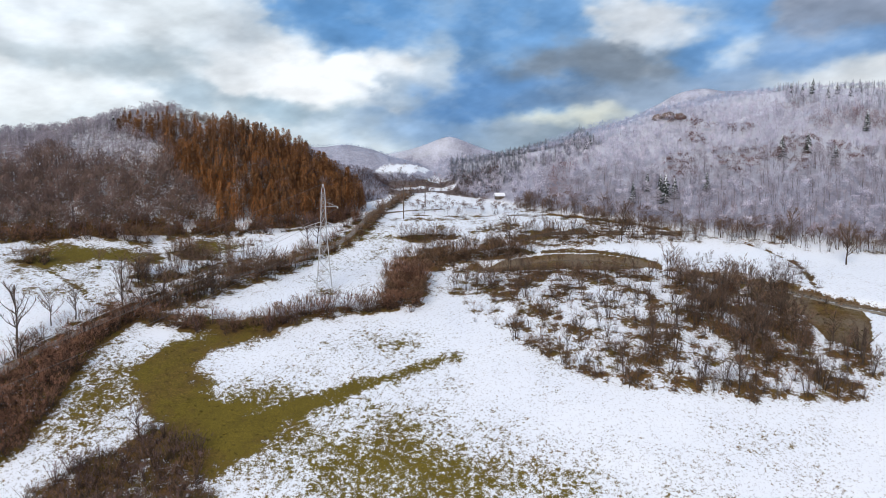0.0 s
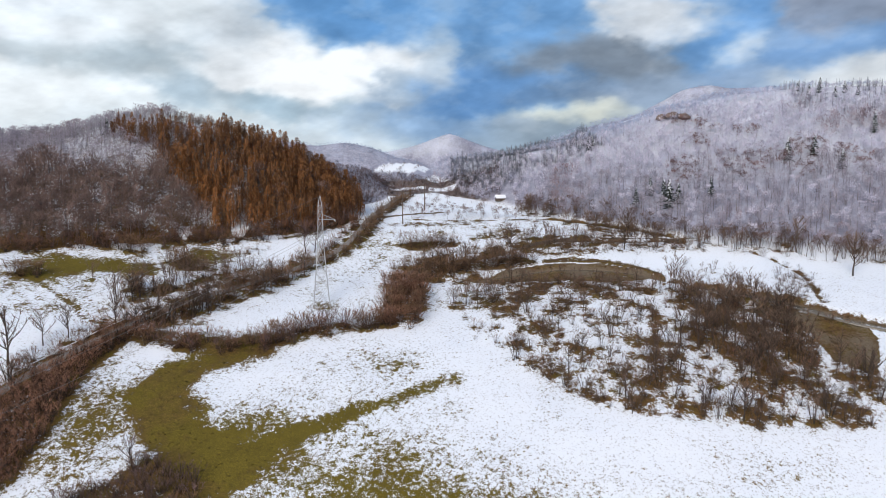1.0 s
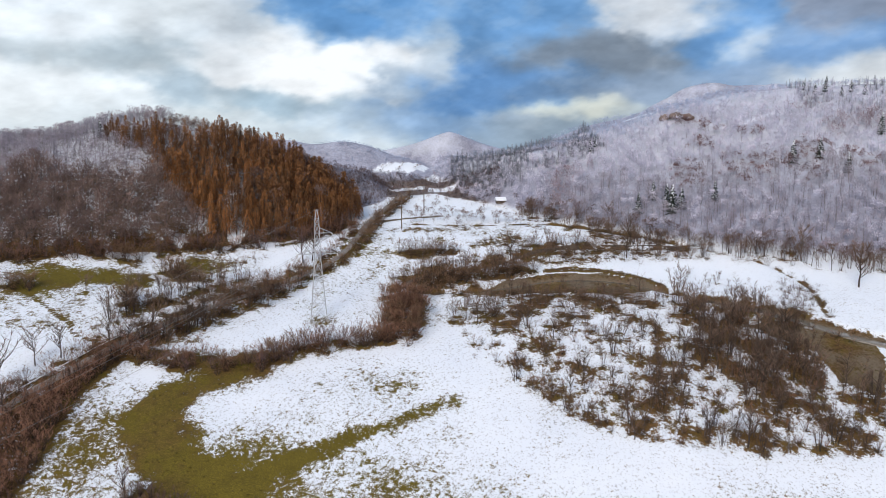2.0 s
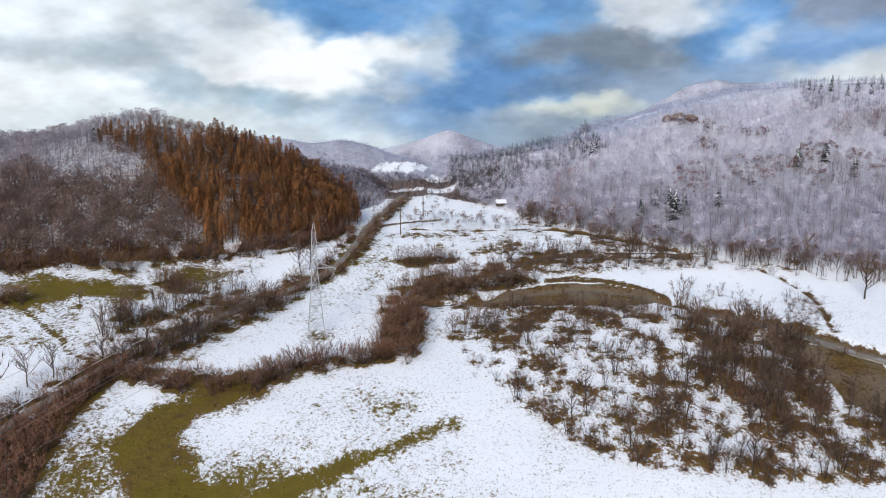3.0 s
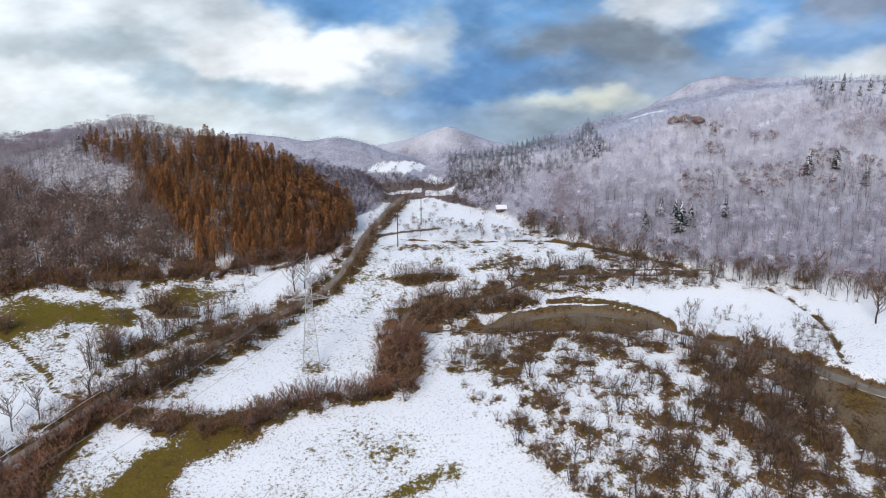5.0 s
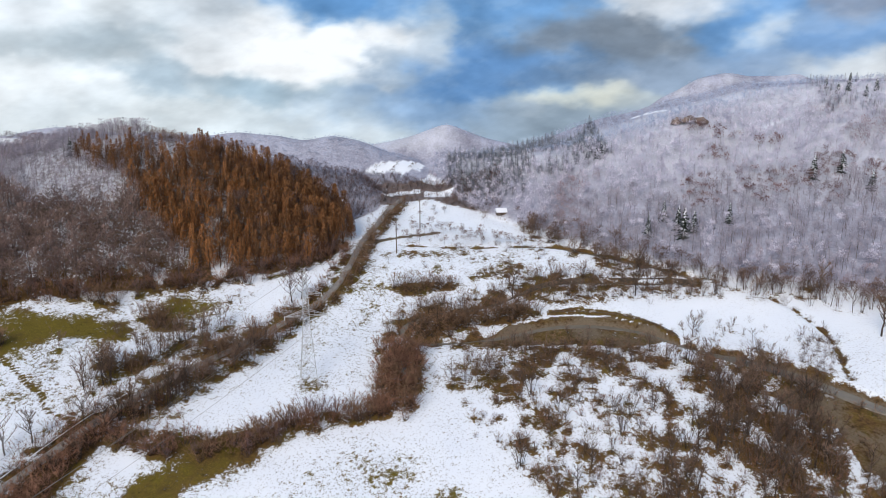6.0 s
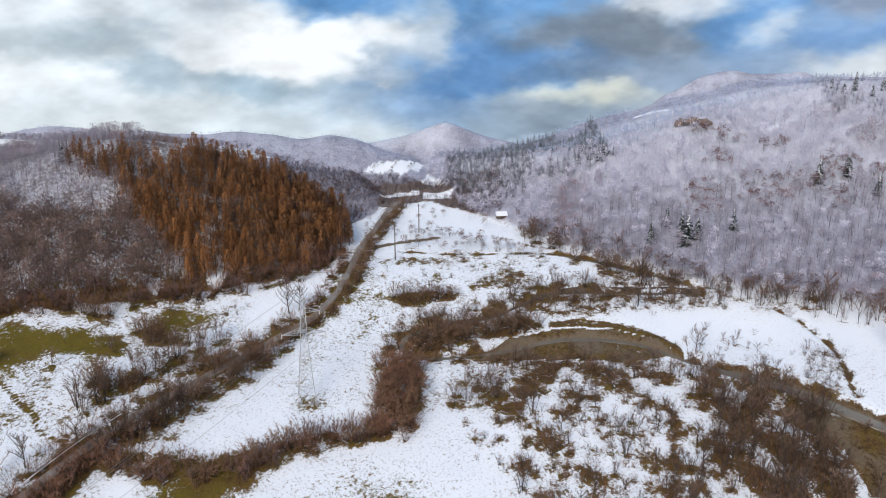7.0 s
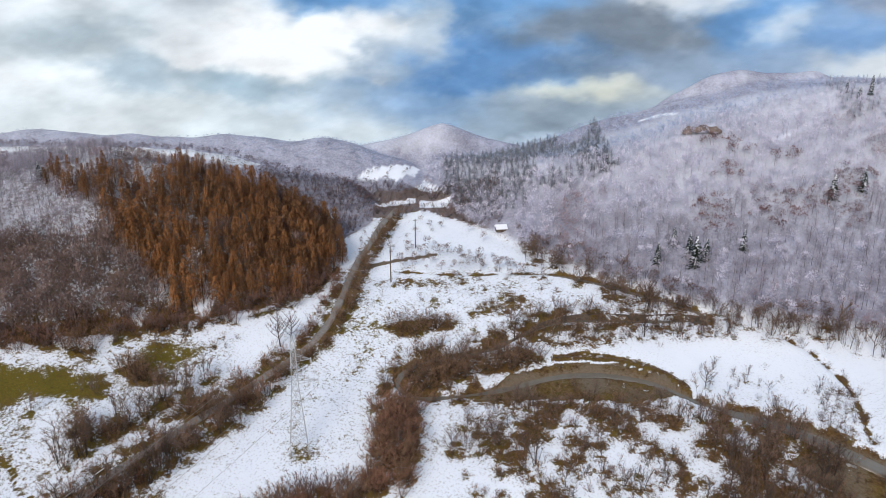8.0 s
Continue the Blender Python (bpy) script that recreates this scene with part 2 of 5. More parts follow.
UPPER_RIVER = [(97, 303), (95, 308), (86, 313), (72.7, 320.5), (58.6, 328.6), (42, 334.5), (28, 334.5), (6, 335.5), (-18, 338.5)]
DITCH = [(118, 297), (121, 294), (127.8, 286.2), (129.9, 278.3), (131.5, 270.4), (130, 260), (126, 246)]
GREEN_ARC = [(-57, 219), (-66, 215), (-73, 209), (-75, 200), (-70, 188), (-61, 178), (-52, 173)]
GREEN_STRIP = [(-52, 173), (-46.6, 177), (-38.3, 184.7), (-24.6, 191.7), (-9.9, 199.1), (6.2, 207.6)]
THICKET = [(68, 241), (90, 262), (108, 263), (113, 250), (112, 226), (113, 212), (124, 203), (152, 206), (152, 192), (122, 187), (88, 183), (68, 186.5), (46, 192), (58, 207)]
WETLAND = [(14, 250), (36, 266), (72, 258), (66, 225), (57, 201), (46, 192), (34, 199), (21, 214)]
WETLAND_EDGE = [(10, 222), (6, 246), (18, 266), (40, 270), (74, 262), (40, 240), (30, 205)]
THICKET_CORE = [(76, 262), (98, 258), (110, 250), (112, 238), (109, 214), (104, 200), (84, 203), (76, 224), (82, 244)]
HEDGE = [(-88, 221.5), (-76, 220.5), (-69, 219), (-61, 219.5), (-49, 223.5), (-40, 230), (-26, 233), (-17, 236)]
BELT = [(-14, 234), (-12.5, 247), (-13.5, 258), (-14, 266)]
MID_BUSHES = [(-18, 274), (-6.5, 287), (11, 290), (32, 289), (36, 284), (12, 279), (-2.7, 273)]
UPPER_WET = [(2, 246), (12, 267), (38, 271), (76, 264), (74, 250), (36, 258), (16, 244)]
POOL_EDGE = [(10, 268), (36, 266), (60, 264), (78, 261)]
BEND_BANK = [(18, 294), (34, 299), (56, 301), (86, 300), (98, 298)]
MEADOW_BUSHES = [(-18, 301.5), (-6.7, 306), (8, 304.5), (-6.6, 298)]
SMALL_BUSHES = [(12, 309), (20, 318), (24, 311)]
ROADSIDE = [(-110, 232), (-97, 252), (-83, 268), (-66, 283), (-54, 290), (-50, 275), (-63, 252), (-75, 231), (-90, 222)]
NEAR_BUSHES = [(-122, 190), (-112, 207), (-99, 231), (-91, 228), (-99, 204), (-98, 178), (-99, 167), (-106, 160)]
CORNER_BUSHES = [(-92, 155), (-79, 167), (-70, 175), (-57, 170), (-52, 157), (-66, 150)]
LEFT_SHRUBS = [(-150, 262), (-112, 258), (-112, 290), (-72, 300), (-52, 278), (-72, 258), (-100, 246)]
FIELD_TREES = [(-21, 357), (-2.7, 361), (22.5, 346), (34, 337), (16, 338), (-14, 340)]
BEND_TREES = [(62, 327), (100, 306), (103, 294), (70, 293), (44, 291), (32, 294), (36, 300), (60, 300)]
FAR_FOOT = [(-78, 372), (-40, 366), (-29, 385), (-6, 394), (28, 374), (30, 402), (-10, 410), (-80, 400)]
DITCH_MOUTH = [(121, 272), (130, 268), (128, 255), (119, 248), (115, 255)]
FAR_BANK = [(81, 279), (95, 280), (111, 274), (106, 265), (84, 270)]
RIVER_FIELD = [(48, 287), (109, 296), (123, 272), (107, 260), (80, 272)]


# open snow on the far slopes
CLEARINGS = [[(-38.5, 411), (-33, 415.5), (-22, 421), (-7, 428), (-9.5, 419), (-14, 417), (-19, 411.5), (-24, 413), (-30, 410.5)],
             [(-56, 373), (-46.4, 388), (-44, 385), (-53.5, 368)], [(-8, 402.5), (8, 402), (5.2, 396), (-6.7, 395.5)],
             [(-29, 397), (-19, 402), (-9.5, 403), (-9, 401), (-26.5, 396)]]


def inside(pts, x, y):
    ok = np.zeros(np.shape(x), bool)
    for (x0, y0), (x1, y1) in zip(pts, pts[1:] + pts[:1]):
        ok ^= ((y0 > y) != (y1 > y)) & (x < (x1 - x0) * (y - y0) / (y1 - y0 + 1e-9) + x0)
    return ok


def away(pts, x, y):
    """The distance from a course."""
    best = np.full(np.shape(x), 1e9)
    for (x0, y0), (x1, y1) in zip(pts, pts[1:]):
        s = np.clip(((x - x0) * (x1 - x0) + (y - y0) * (y1 - y0)) / ((x1 - x0) ** 2 + (y1 - y0) ** 2), 0, 1)
        best = np.minimum(best, np.hypot(x - x0 - s * (x1 - x0), y - y0 - s * (y1 - y0)))
    return best


def rounded(pts, step=1.5):
    """A course with softened corners, as evenly spaced points."""
    p = np.array(pts, float)
    for _ in range(3):
        q = [p[0]]
        for u, v in zip(p, p[1:]):
            q += [0.75 * u + 0.25 * v, 0.25 * u + 0.75 * v]
        p = np.array(q + [p[-1]])
    d = np.r_[0, np.cumsum(np.hypot(*np.diff(p, axis=0).T))]
    s = np.arange(0, d[-1], step)
    return np.stack([np.interp(s, d, p[:, 0]), np.interp(s, d, p[:, 1])], 1)


def soft_course(pts):
    return [tuple(q) for q in rounded(pts, 3.0)]


ROAD_C, RIVER_C, UPPER_C, DITCH_C = soft_course(ROAD), soft_course(RIVER), soft_course(UPPER_RIVER), soft_course(DITCH)


def river_half(x, y):
    """Half the stream's width: broad at the pool and below it, narrow in the loop."""
    return 1.3 + 0.9 * np.exp(-((x - 50) / 32) ** 2 - ((y - 277) / 9) ** 2) + 2.6 * ease((x - 84) / 18) * (y < 285) + 0.5 * wave(x, y, 7, 2.0)


def channel(x, y):
    """How deep the streams have cut in."""
    d = 1.3 * ease((river_half(x, y) + 0.6 - away(RIVER_C, x, y)) / 1.5)
    d = np.maximum(d, 0.8 * ease((0.7 + 1.1 * ease((x - 40) / 15) + 0.4 * wave(x, y, 6, 4.0) - away(UPPER_C, x, y)) / 1.2))
    return np.maximum(d, 0.6 * ease((1.8 - away(DITCH_C, x, y)) / 1.4))


def ground_z(x, y):
    return land(x, y) - channel(np.asarray(x, float), np.asarray(y, float))


# ---- planting plan ----
rng = np.random.RandomState(7)


def scatter(pts, gap, tries=4000, limit=10000, clump=0.0, size=5.0):
    """Places inside an outline, no two nearer than gap, gathered into clumps."""
    p = np.array(pts, float)
    lo, hi = p.min(0), p.max(0)
    q = lo + rng.rand(tries, 2) * (hi - lo)
    q = q[inside(pts, q[:, 0], q[:, 1])]
    q = q[wave(q[:, 0], q[:, 1], size, gap) > clump - 1 + 0.5 * rng.rand(len(q))]
    out = np.zeros((0, 2))
    for c in q:
        if len(out) == 0 or ((out - c) ** 2).sum(1).min() > gap * gap:
            out = np.vstack([out, c])
            if len(out) >= limit:
                break
    return out


def along(pts, gap, wide):
    """Places strewn along a course."""
    p = rounded(pts, gap)
    return p + (rng.rand(len(p), 2) - 0.5) * 2 * wide


def gappy(q, size, seed):
    """Leaves breaks in a row."""
    return q[wave(q[:, 0], q[:, 1], size, seed) > -0.55 + 0.5 * rng.rand(len(q))]


def off_water(q, clear=2.9):
    keep = (away(RIVER_C, q[:, 0], q[:, 1]) > clear) & (away(UPPER_C, q[:, 0], q[:, 1]) > 2) & (away(ROAD_C, q[:, 0], q[:, 1]) > 2.1)
    return q[keep]


def off_clearings(q):
    for pts in CLEARINGS:
        q = q[~inside(pts, q[:, 0], q[:, 1])]
    q = q[(np.abs(q[:, 0] - 27.5) > 7) | (np.abs(q[:, 1] - 364) > 11)]
    return q[(np.abs(q[:, 0] + 84) > 3.4) | (np.abs(q[:, 1] - 310) > 4)]


CUT_BANK = [(40, 286), (48, 286.6), (56, 285.4), (65, 283), (73, 279), (78, 273.5), (79, 269)]

# each stand: places, kind of growth, least and greatest height
STANDS = [
    (off_water(scatter(THICKET, 3.1, clump=0.95, size=9)), "alder", 5.0, 11.0),
    (off_water(scatter(THICKET, 2.9, clump=1.05, size=6)), "brown", 2.0, 4.8),
    (off_water(scatter(THICKET, 4.2, clump=1.2, size=7)), "grey", 2.5, 5.5),
    (off_water(scatter(THICKET, 4.0, clump=1.1, size=5)), "red", 1.8, 4.2),
    (off_water(scatter(THICKET_CORE, 3.3, clump=0.85, size=7)), "alder", 6.0, 12.0),
    (off_water(scatter(THICKET_CORE, 3.2, clump=0.8, size=7)), "red", 2.5, 5.5),
    (off_water(scatter(WETLAND, 2.8, clump=1.15, size=6)), "grey", 1.8, 4.4),
    (off_water(scatter(WETLAND, 2.4, clump=1.1, size=7)), "brown", 1.6, 4.4),
    (off_water(scatter(WETLAND, 2.4, clump=1.15, size=5)), "red", 1.2, 3.2),
    (off_water(scatter(WETLAND, 4.2, clump=1.0, size=7)), "alder", 4.0, 8.5),
    (off_water(scatter(WETLAND_EDGE, 4.2, clump=1.15, size=5)), "grey", 1.0, 2.8),
    (gappy(along(HEDGE, 1.0, 3.2), 7, 1.0), "red", 3.0, 7.5),
    (gappy(along(HEDGE, 1.8, 3.6), 7, 1.0), "dark", 3.0, 8.0),
    (gappy(along(HEDGE, 1.4, 3.4), 9, 2.5), "brown", 4.0, 8.5),
    (along(BELT, 0.46, 6.5), "red", 4.5, 9.5),
    (along(BELT, 0.8, 6.8), "brown", 4.0, 9.0),
    (off_water(scatter(MID_BUSHES, 2.0, clump=0.4), 1.8), "brown", 4.0, 8.0),
    (off_water(scatter(UPPER_WET, 2.8, clump=0.95, size=6)), "brown", 1.6, 4.0),
    (off_water(scatter(UPPER_WET, 3.6, clump=0.8, size=7)), "alder", 5.0, 10.0),
    (off_water(along(POOL_EDGE, 1.2, 2.4), 2.0), "brown", 1.0, 2.4),
    (off_water(along(BEND_BANK, 1.6, 2.6), 1.5), "brown", 1.5, 4.0),
    (off_water(scatter(WETLAND_EDGE, 2.4, clump=1.05, size=5)), "brown", 1.8, 4.2),
    (off_water(scatter(MID_BUSHES, 3.4)), "alder", 6.0, 10.0),
    (off_water(scatter(MEADOW_BUSHES, 1.5)), "brown", 3.5, 7.5),
    (off_water(scatter([(-20, 262), (-18, 300), (2, 306), (30, 322), (52, 326), (40, 300), (10, 288)], 4.0, clump=1.1, size=9)), "brown", 2.0, 5.0),
    (off_water(scatter([(-24, 318), (-10, 338), (30, 336), (58, 326), (40, 312), (6, 316)], 4.5, clump=1.1, size=9)), "grey", 1.5, 4.0),
    (scatter(SMALL_BUSHES, 2.2), "brown", 1.5, 3.5),
    (off_water(scatter(ROADSIDE, 3.4, clump=1.3, size=8)), "brown", 3.0, 6.5),
    (off_water(scatter(ROADSIDE, 4.2, clump=1.15, size=9)), "alder", 6.5, 12.0),
    (off_water(scatter(ROADSIDE, 4.0, clump=1.25, size=7)), "red", 2.5, 5.5),
    (off_water(scatter(NEAR_BUSHES, 1.7)), "red", 3.5, 7.5),
    (off_water(along([(-98, 229), (-88, 230), (-78, 239), (-68, 250.5), (-60, 260)], 2.1, 3.2)), "alder", 7.0, 12.0),
    (off_water(along([(-108, 240), (-98, 251), (-88, 260), (-79, 268)], 2.2, 4.0)), "alder", 7.0, 12.0),
    (off_water(scatter([(112, 240), (128, 231), (121, 207), (113, 214)], 4.0, clump=0.6)), "brown", 1.4, 3.2),
    (scatter(CORNER_BUSHES, 2.7), "dark", 3.0, 7.0),
    (scatter(CORNER_BUSHES, 3.0), "brown", 2.5, 6.0),
    (off_water(scatter(LEFT_SHRUBS, 3.2, clump=1.45, size=11)), "grey", 2.5, 5.5),
    (off_water(scatter(LEFT_SHRUBS, 3.2, clump=1.4, size=13)), "brown", 2.0, 4.5),
    (off_water(scatter(LEFT_SHRUBS, 6.0, clump=1.3, size=11)), "alder", 5.0, 9.0),
    (off_water(scatter(FIELD_TREES, 3.4, clump=0.8, size=6)), "round", 2.4, 4.6),
    (off_water(scatter(FIELD_TREES, 5.0, clump=0.6)), "round", 4.0, 6.5),
    (off_water(scatter([(-40, 362), (-26, 384), (0, 390), (26, 376), (30, 366), (0, 372), (-22, 360)], 5.0, clump=0.9, size=7)), "round", 3.0, 5.5),
    (off_water(scatter(BEND_TREES, 3.4, clump=0.4), 2.2), "alder", 4.5, 10.0),
    (off_water(scatter(BEND_TREES, 2.8, clump=0.5), 2.2), "brown", 1.8, 4.0),
    (off_water(scatter(RIVER_FIELD, 14.0)), "grey", 2.0, 4.0),
    (off_water(along(RIVER[2:9], 1.4, 5.0)), "brown", 2.0, 5.0),
    (off_water(along(RIVER[13:25], 0.9, 5.0), 1.8), "brown", 2.0, 5.5),
    (off_water(along(RIVER[17:27], 2.0, 5.0), 1.8), "alder", 5.0, 9.0),
    (off_water(along([(x + 3.9, y) for x, y in ROAD[8:19]], 1.1, 1.9)), "brown", 2.5, 7.0),
    (off_water(along([(x - 4.2, y) for x, y in ROAD[7:15]], 1.7, 2.2)), "red", 2.5, 6.0),
    (off_water(along([(x - 4, y + 2.4) for x, y in ROAD[2:8]], 3.8, 2.4)), "brown", 3.0, 6.0),
    (off_water(along([(x + 4.0, y - 3.4) for x, y in ROAD[2:9]], 1.9, 2.6)), "red", 3.5, 7.5),
    (off_water(along([(x + 4.6, y - 3.6) for x, y in ROAD[2:10]], 4.4, 3.0)), "alder", 6.0, 10.0),
    (along([(x, float(left_foot(x)) - 2) for x in range(-185, -40, 8)], 1.5, 5.5), "red", 3.5, 7.5),
    (along([(x, float(left_foot(x)) - 1) for x in range(-185, -40, 8)], 1.5, 5.0), "dark", 4.0, 9.0),
    (np.vstack([along([(cx - rx, cy), (cx + rx, cy - 2)], 0.7, 3.0) for cx, cy, rx in ((-94, 277, 7), (-119, 287, 3), (-143, 259, 5), (-59, 267, 5), (-72, 264, 5), (-101, 252, 6))]), "brown", 4.0, 8.0),
    (off_water(along([(x, float(right_foot(x)) - 2) for x in range(30, 190, 8)], 1.5, 6.0)), "alder", 5.0, 10.0),
    (off_water(along([(x, float(right_foot(x)) + 2) for x in range(24, 190, 8)], 1.3, 5.0)), "round", 4.5, 8.5),
    (off_water(scatter(DITCH_MOUTH, 2.4), 2.0), "dark", 2.0, 4.5),
    (off_water(scatter(FAR_BANK, 4.0, clump=0.8), 2.0), "alder", 2.5, 4.5),
    (off_water(along(UPPER_RIVER[1:8], 1.6, 4.0), 1.5), "round", 4.0, 7.5),
    (off_water(along(UPPER_RIVER[1:8], 1.6, 3.0), 1.5), "brown", 1.5, 3.5),
    (along(CUT_BANK, 0.8, 0.8), "dark", 0.5, 1.3),
    (along(DITCH[1:], 1.6, 1.2), "dark", 0.5, 1.2),
    (along(DITCH[1:], 4.0, 2.5), "grey", 2.0, 3.8),
    (scatter(FAR_FOOT, 2.3, 9000), "dark", 3.0, 5.2),
]
STANDS = [(off_clearings(q), k, h0, h1) for q, k, h0, h1 in STANDS]
for hedge in ([(-33, 413), (-27, 416.5)], [(-24, 413.5), (-21, 419)], [(-15, 417), (-12, 423)], [(-7, 396), (2, 402)]):
    STANDS.append((along(hedge, 1.1, 0.5), "round", 1.4, 2.6))
SOIL = np.vstack([np.c_[q, np.full(len(q), (h0 + h1) / 2)] for q, k, h0, h1 in STANDS if k != "round"])


# ---- ground ----
def steps(*spans):
    return np.unique(np.concatenate([np.arange(a, b, s) for a, b, s in spans]).round(3))


def grid_mesh(name, xs, ys, z):
    nx, ny = len(xs), len(ys)
    X, Y = np.meshgrid(xs, ys)
    me = bpy.data.meshes.new(name)
    me.vertices.add(nx * ny)
    me.vertices.foreach_set("co", np.stack([X, Y, z], -1).astype(np.float32).ravel())
    i = (np.arange(ny - 1)[:, None] * nx + np.arange(nx - 1)).ravel()
    quads = np.stack([i, i + 1, i + 1 + nx, i + nx], 1)
    me.loops.add(quads.size)
    me.loops.foreach_set("vertex_index", quads.ravel().astype(np.int32))
    me.polygons.add(len(quads))
    me.polygons.foreach_set("loop_start", np.arange(0, quads.size, 4, dtype=np.int32))
    me.polygons.foreach_set("use_smooth", np.ones(len(quads), bool))
    me.update()
    return me


COVER = {}


def build_ground():
    xs = steps((-1600, -400, 100), (-400, -190, 6), (-190, 190, 1.0), (190, 400, 6), (400, 1601, 100))
    ys = steps((-500, 60, 40), (60, 148, 4), (148, 345, 1.0), (345, 460, 1.8), (460, 560, 8), (560, 1600, 80))
    X, Y = np.meshgrid(xs, ys)
    cut = channel(X, Y)
    me = grid_mesh("ground", xs, ys, land(X, Y) - cut)
    snow = 0.965 + 0.10 * wave(X, Y, 9, 4.0) + 0.08 * wave(X, Y, 23, 7.0) - 0.05 * ease((240 - Y) / 30) + 0.15 * ease((X - 60) / 30) * ease((Y - 270) / 12)
    green = np.full(X.shape, 0.25)
    gravel = np.zeros(X.shape)
    # share of frosted undergrowth, and of painted haze on the far hills
    frost = np.zeros(X.shape)

    def patch(cx, cy, rx, ry, less, more_green=0.0):
        w = np.exp(-((X - cx) / rx) ** 2 - ((Y - cy) / ry) ** 2)
        np.subtract(snow, less * w, out=snow)
        np.add(green, more_green * w, out=green)

    # thin snow over the near pasture
    patch(-20, 170, 28, 15, 0.50, 0.6)
    patch(15, 160, 40, 11, 0.38, 0.6)
    patch(-88, 188, 14, 28, 0.60, 0.4)
    patch(-18, 192, 34, 26, 0.10, 0.3)
    patch(-50, 180, 12, 9, 0.45, 0.4)
    patch(-15, 214, 12, 7, 0.34, 0.4)
    patch(-45, 190, 18, 10, 0.30, 0.4)
    patch(80, 172, 12, 5, 0.22, 0.2)
    patch(-70, 224, 18, 3.5, 0.4, 0.1)
    # bare green hollows and banks
    w = ease((12.0 - away(soft_course(GREEN_ARC), X, Y) + 2.4 * wave(X, Y, 6, 1.5) + 1.2 * wave(X, Y, 2.7, 0.5)) / 9.5)
    snow -= 0.86 * w
    green += 0.34 * w
    patch(-80, 214.5, 9, 4.5, -0.55)
    patch(-88, 206, 5, 6, -0.3)
    w = ease((4.4 - away(soft_course(GREEN_STRIP), X, Y) + 1.2 * wave(X, Y, 4, 1.0)) / 4.0)
    snow -= 0.5 * w
    green += 0.5 * w
    # the meadow under the wooded hill, and thin snow about the middle of the valley
    patch(-105, 272, 45, 30, 0.14, 0.25)
    patch(-38, 275, 14, 35, 0.09, 0.3)
    patch(-20, 300, 22, 30, 0.06, 0.2)
    patch(20, 318, 30, 10, 0.10, 0.1)
    patch(-140, 262, 14, 15, 0.55, 0.5)
    patch(-128, 272, 20, 7, 0.55, 0.5)
    patch(-115, 268, 12, 4, 0.5, 0.5)
    patch(-90, 286, 12, 7, 0.6, 0.5)
    patch(-122, 236, 10, 8, 0.3, 0.3)
    patch(-42, 264, 4, 14, 0.2, 0.3)
    patch(-38, 247, 5, 3.5, 0.6, 0.1)
    patch(-26, 305, 10, 8, 0.25, 0.4)
    patch(26, 312, 12, 6, 0.3, 0.2)
    patch(-6, 330, 16, 3.0, 0.5, -0.2)
    patch(24, 326, 10, 3.0, 0.3, 0.1)
    w = ease((Y - 236) / 12) * ease((350 - Y) / 14) * ease((X + 36) / 14) * ease((66 - X) / 14)
    snow -= w * (0.07 + 0.30 * np.clip(wave(X, Y, 9, 5.0) + 0.5 * wave(X, Y, 3.5, 2.0), 0, 1))
    w = ease((300 - Y) / 20) * ease((Y - 225) / 12) * ease((-62 - X) / 10)
    snow -= w * (0.05 + 0.30 * np.clip(wave(X, Y, 8, 2.0) + 0.5 * wave(X, Y, 3.0, 1.0), 0, 1))
    # wet ground among the willows
    w = inside(THICKET, X, Y) * 0.16 + inside(WETLAND, X, Y) * 0.06
    snow -= w * (1 + 0.9 * wave(X, Y, 7, 2.0))
    green -= 0.9 * w
    w = inside([(117, 238), (136, 240), (126, 212), (112, 212)], X, Y)
    snow -= 0.42 * w * (1 + 0.8 * wave(X, Y, 6, 3.0))
    # turf shows where woody growth holds the snow off
    bare, hue = np.zeros(X.shape), np.zeros(X.shape)
    for cx, cy, h in SOIL:
        r = 0.45 * min(h, 4.4)
        i0, i1 = np.searchsorted(xs, (cx - 2.2 * r, cx + 2.2 * r))
        j0, j1 = np.searchsorted(ys, (cy - 2.2 * r, cy + 2.2 * r))
        w = np.exp(-((X[j0:j1, i0:i1] - cx) ** 2 + ((Y[j0:j1, i0:i1] - cy) * 1.2) ** 2) / (r * r))
        bare[j0:j1, i0:i1] += 0.52 * w
        hue[j0:j1, i0:i1] += (0.40 if int(cx * 7 + cy * 3) % 5 == 0 else -0.26) * w
    snow -= 0.70 * np.tanh(bare / 0.70) * (1 + 0.45 * wave(X, Y, 5, 6.0))
    green += 0.6 * np.tanh(hue / 0.6)
    # banks, bars and verges
    d = away(RIVER_C, X, Y) - river_half(X, Y)
    w = ease((1.3 - d + 1.6 * wave(X, Y, 5, 3.0)) / 3.0)
    snow -= 1.1 * w
    green -= 0.5 * w
    bar = inside([(12, 268), (24, 279), (40, 283.5), (60, 282.5), (74, 277), (79, 268), (60, 264.5), (36, 267)], X, Y) | inside([(98, 240), (112, 246), (132, 232), (132, 224), (121, 205), (113, 212), (113, 226)], X, Y)
    gravel += 0.6 * ease((1.0 - d) / 2.5) + bar * (0.5 + 0.5 * wave(X, Y, 8, 4.0))
    snow -= 0.85 * bar
    w = ease((1.5 + 1.3 * ease((X - 40) / 15) - away(UPPER_C, X, Y) + 0.8 * wave(X, Y, 5, 3.0)) / 2.2) + ease((1.5 - away(DITCH_C, X, Y) + wave(X, Y, 4, 5.0)) / 1.8)
    w += ease((2.2 - away(CUT_BANK, X, Y) + 0.5 * wave(X, Y, 4, 5.0)) / 1.2)
    snow -= 0.9 * w
    w = ease((3.8 - away(ROAD_C, X, Y) + 1.4 * wave(X, Y, 6, 6.0)) / 2.5)
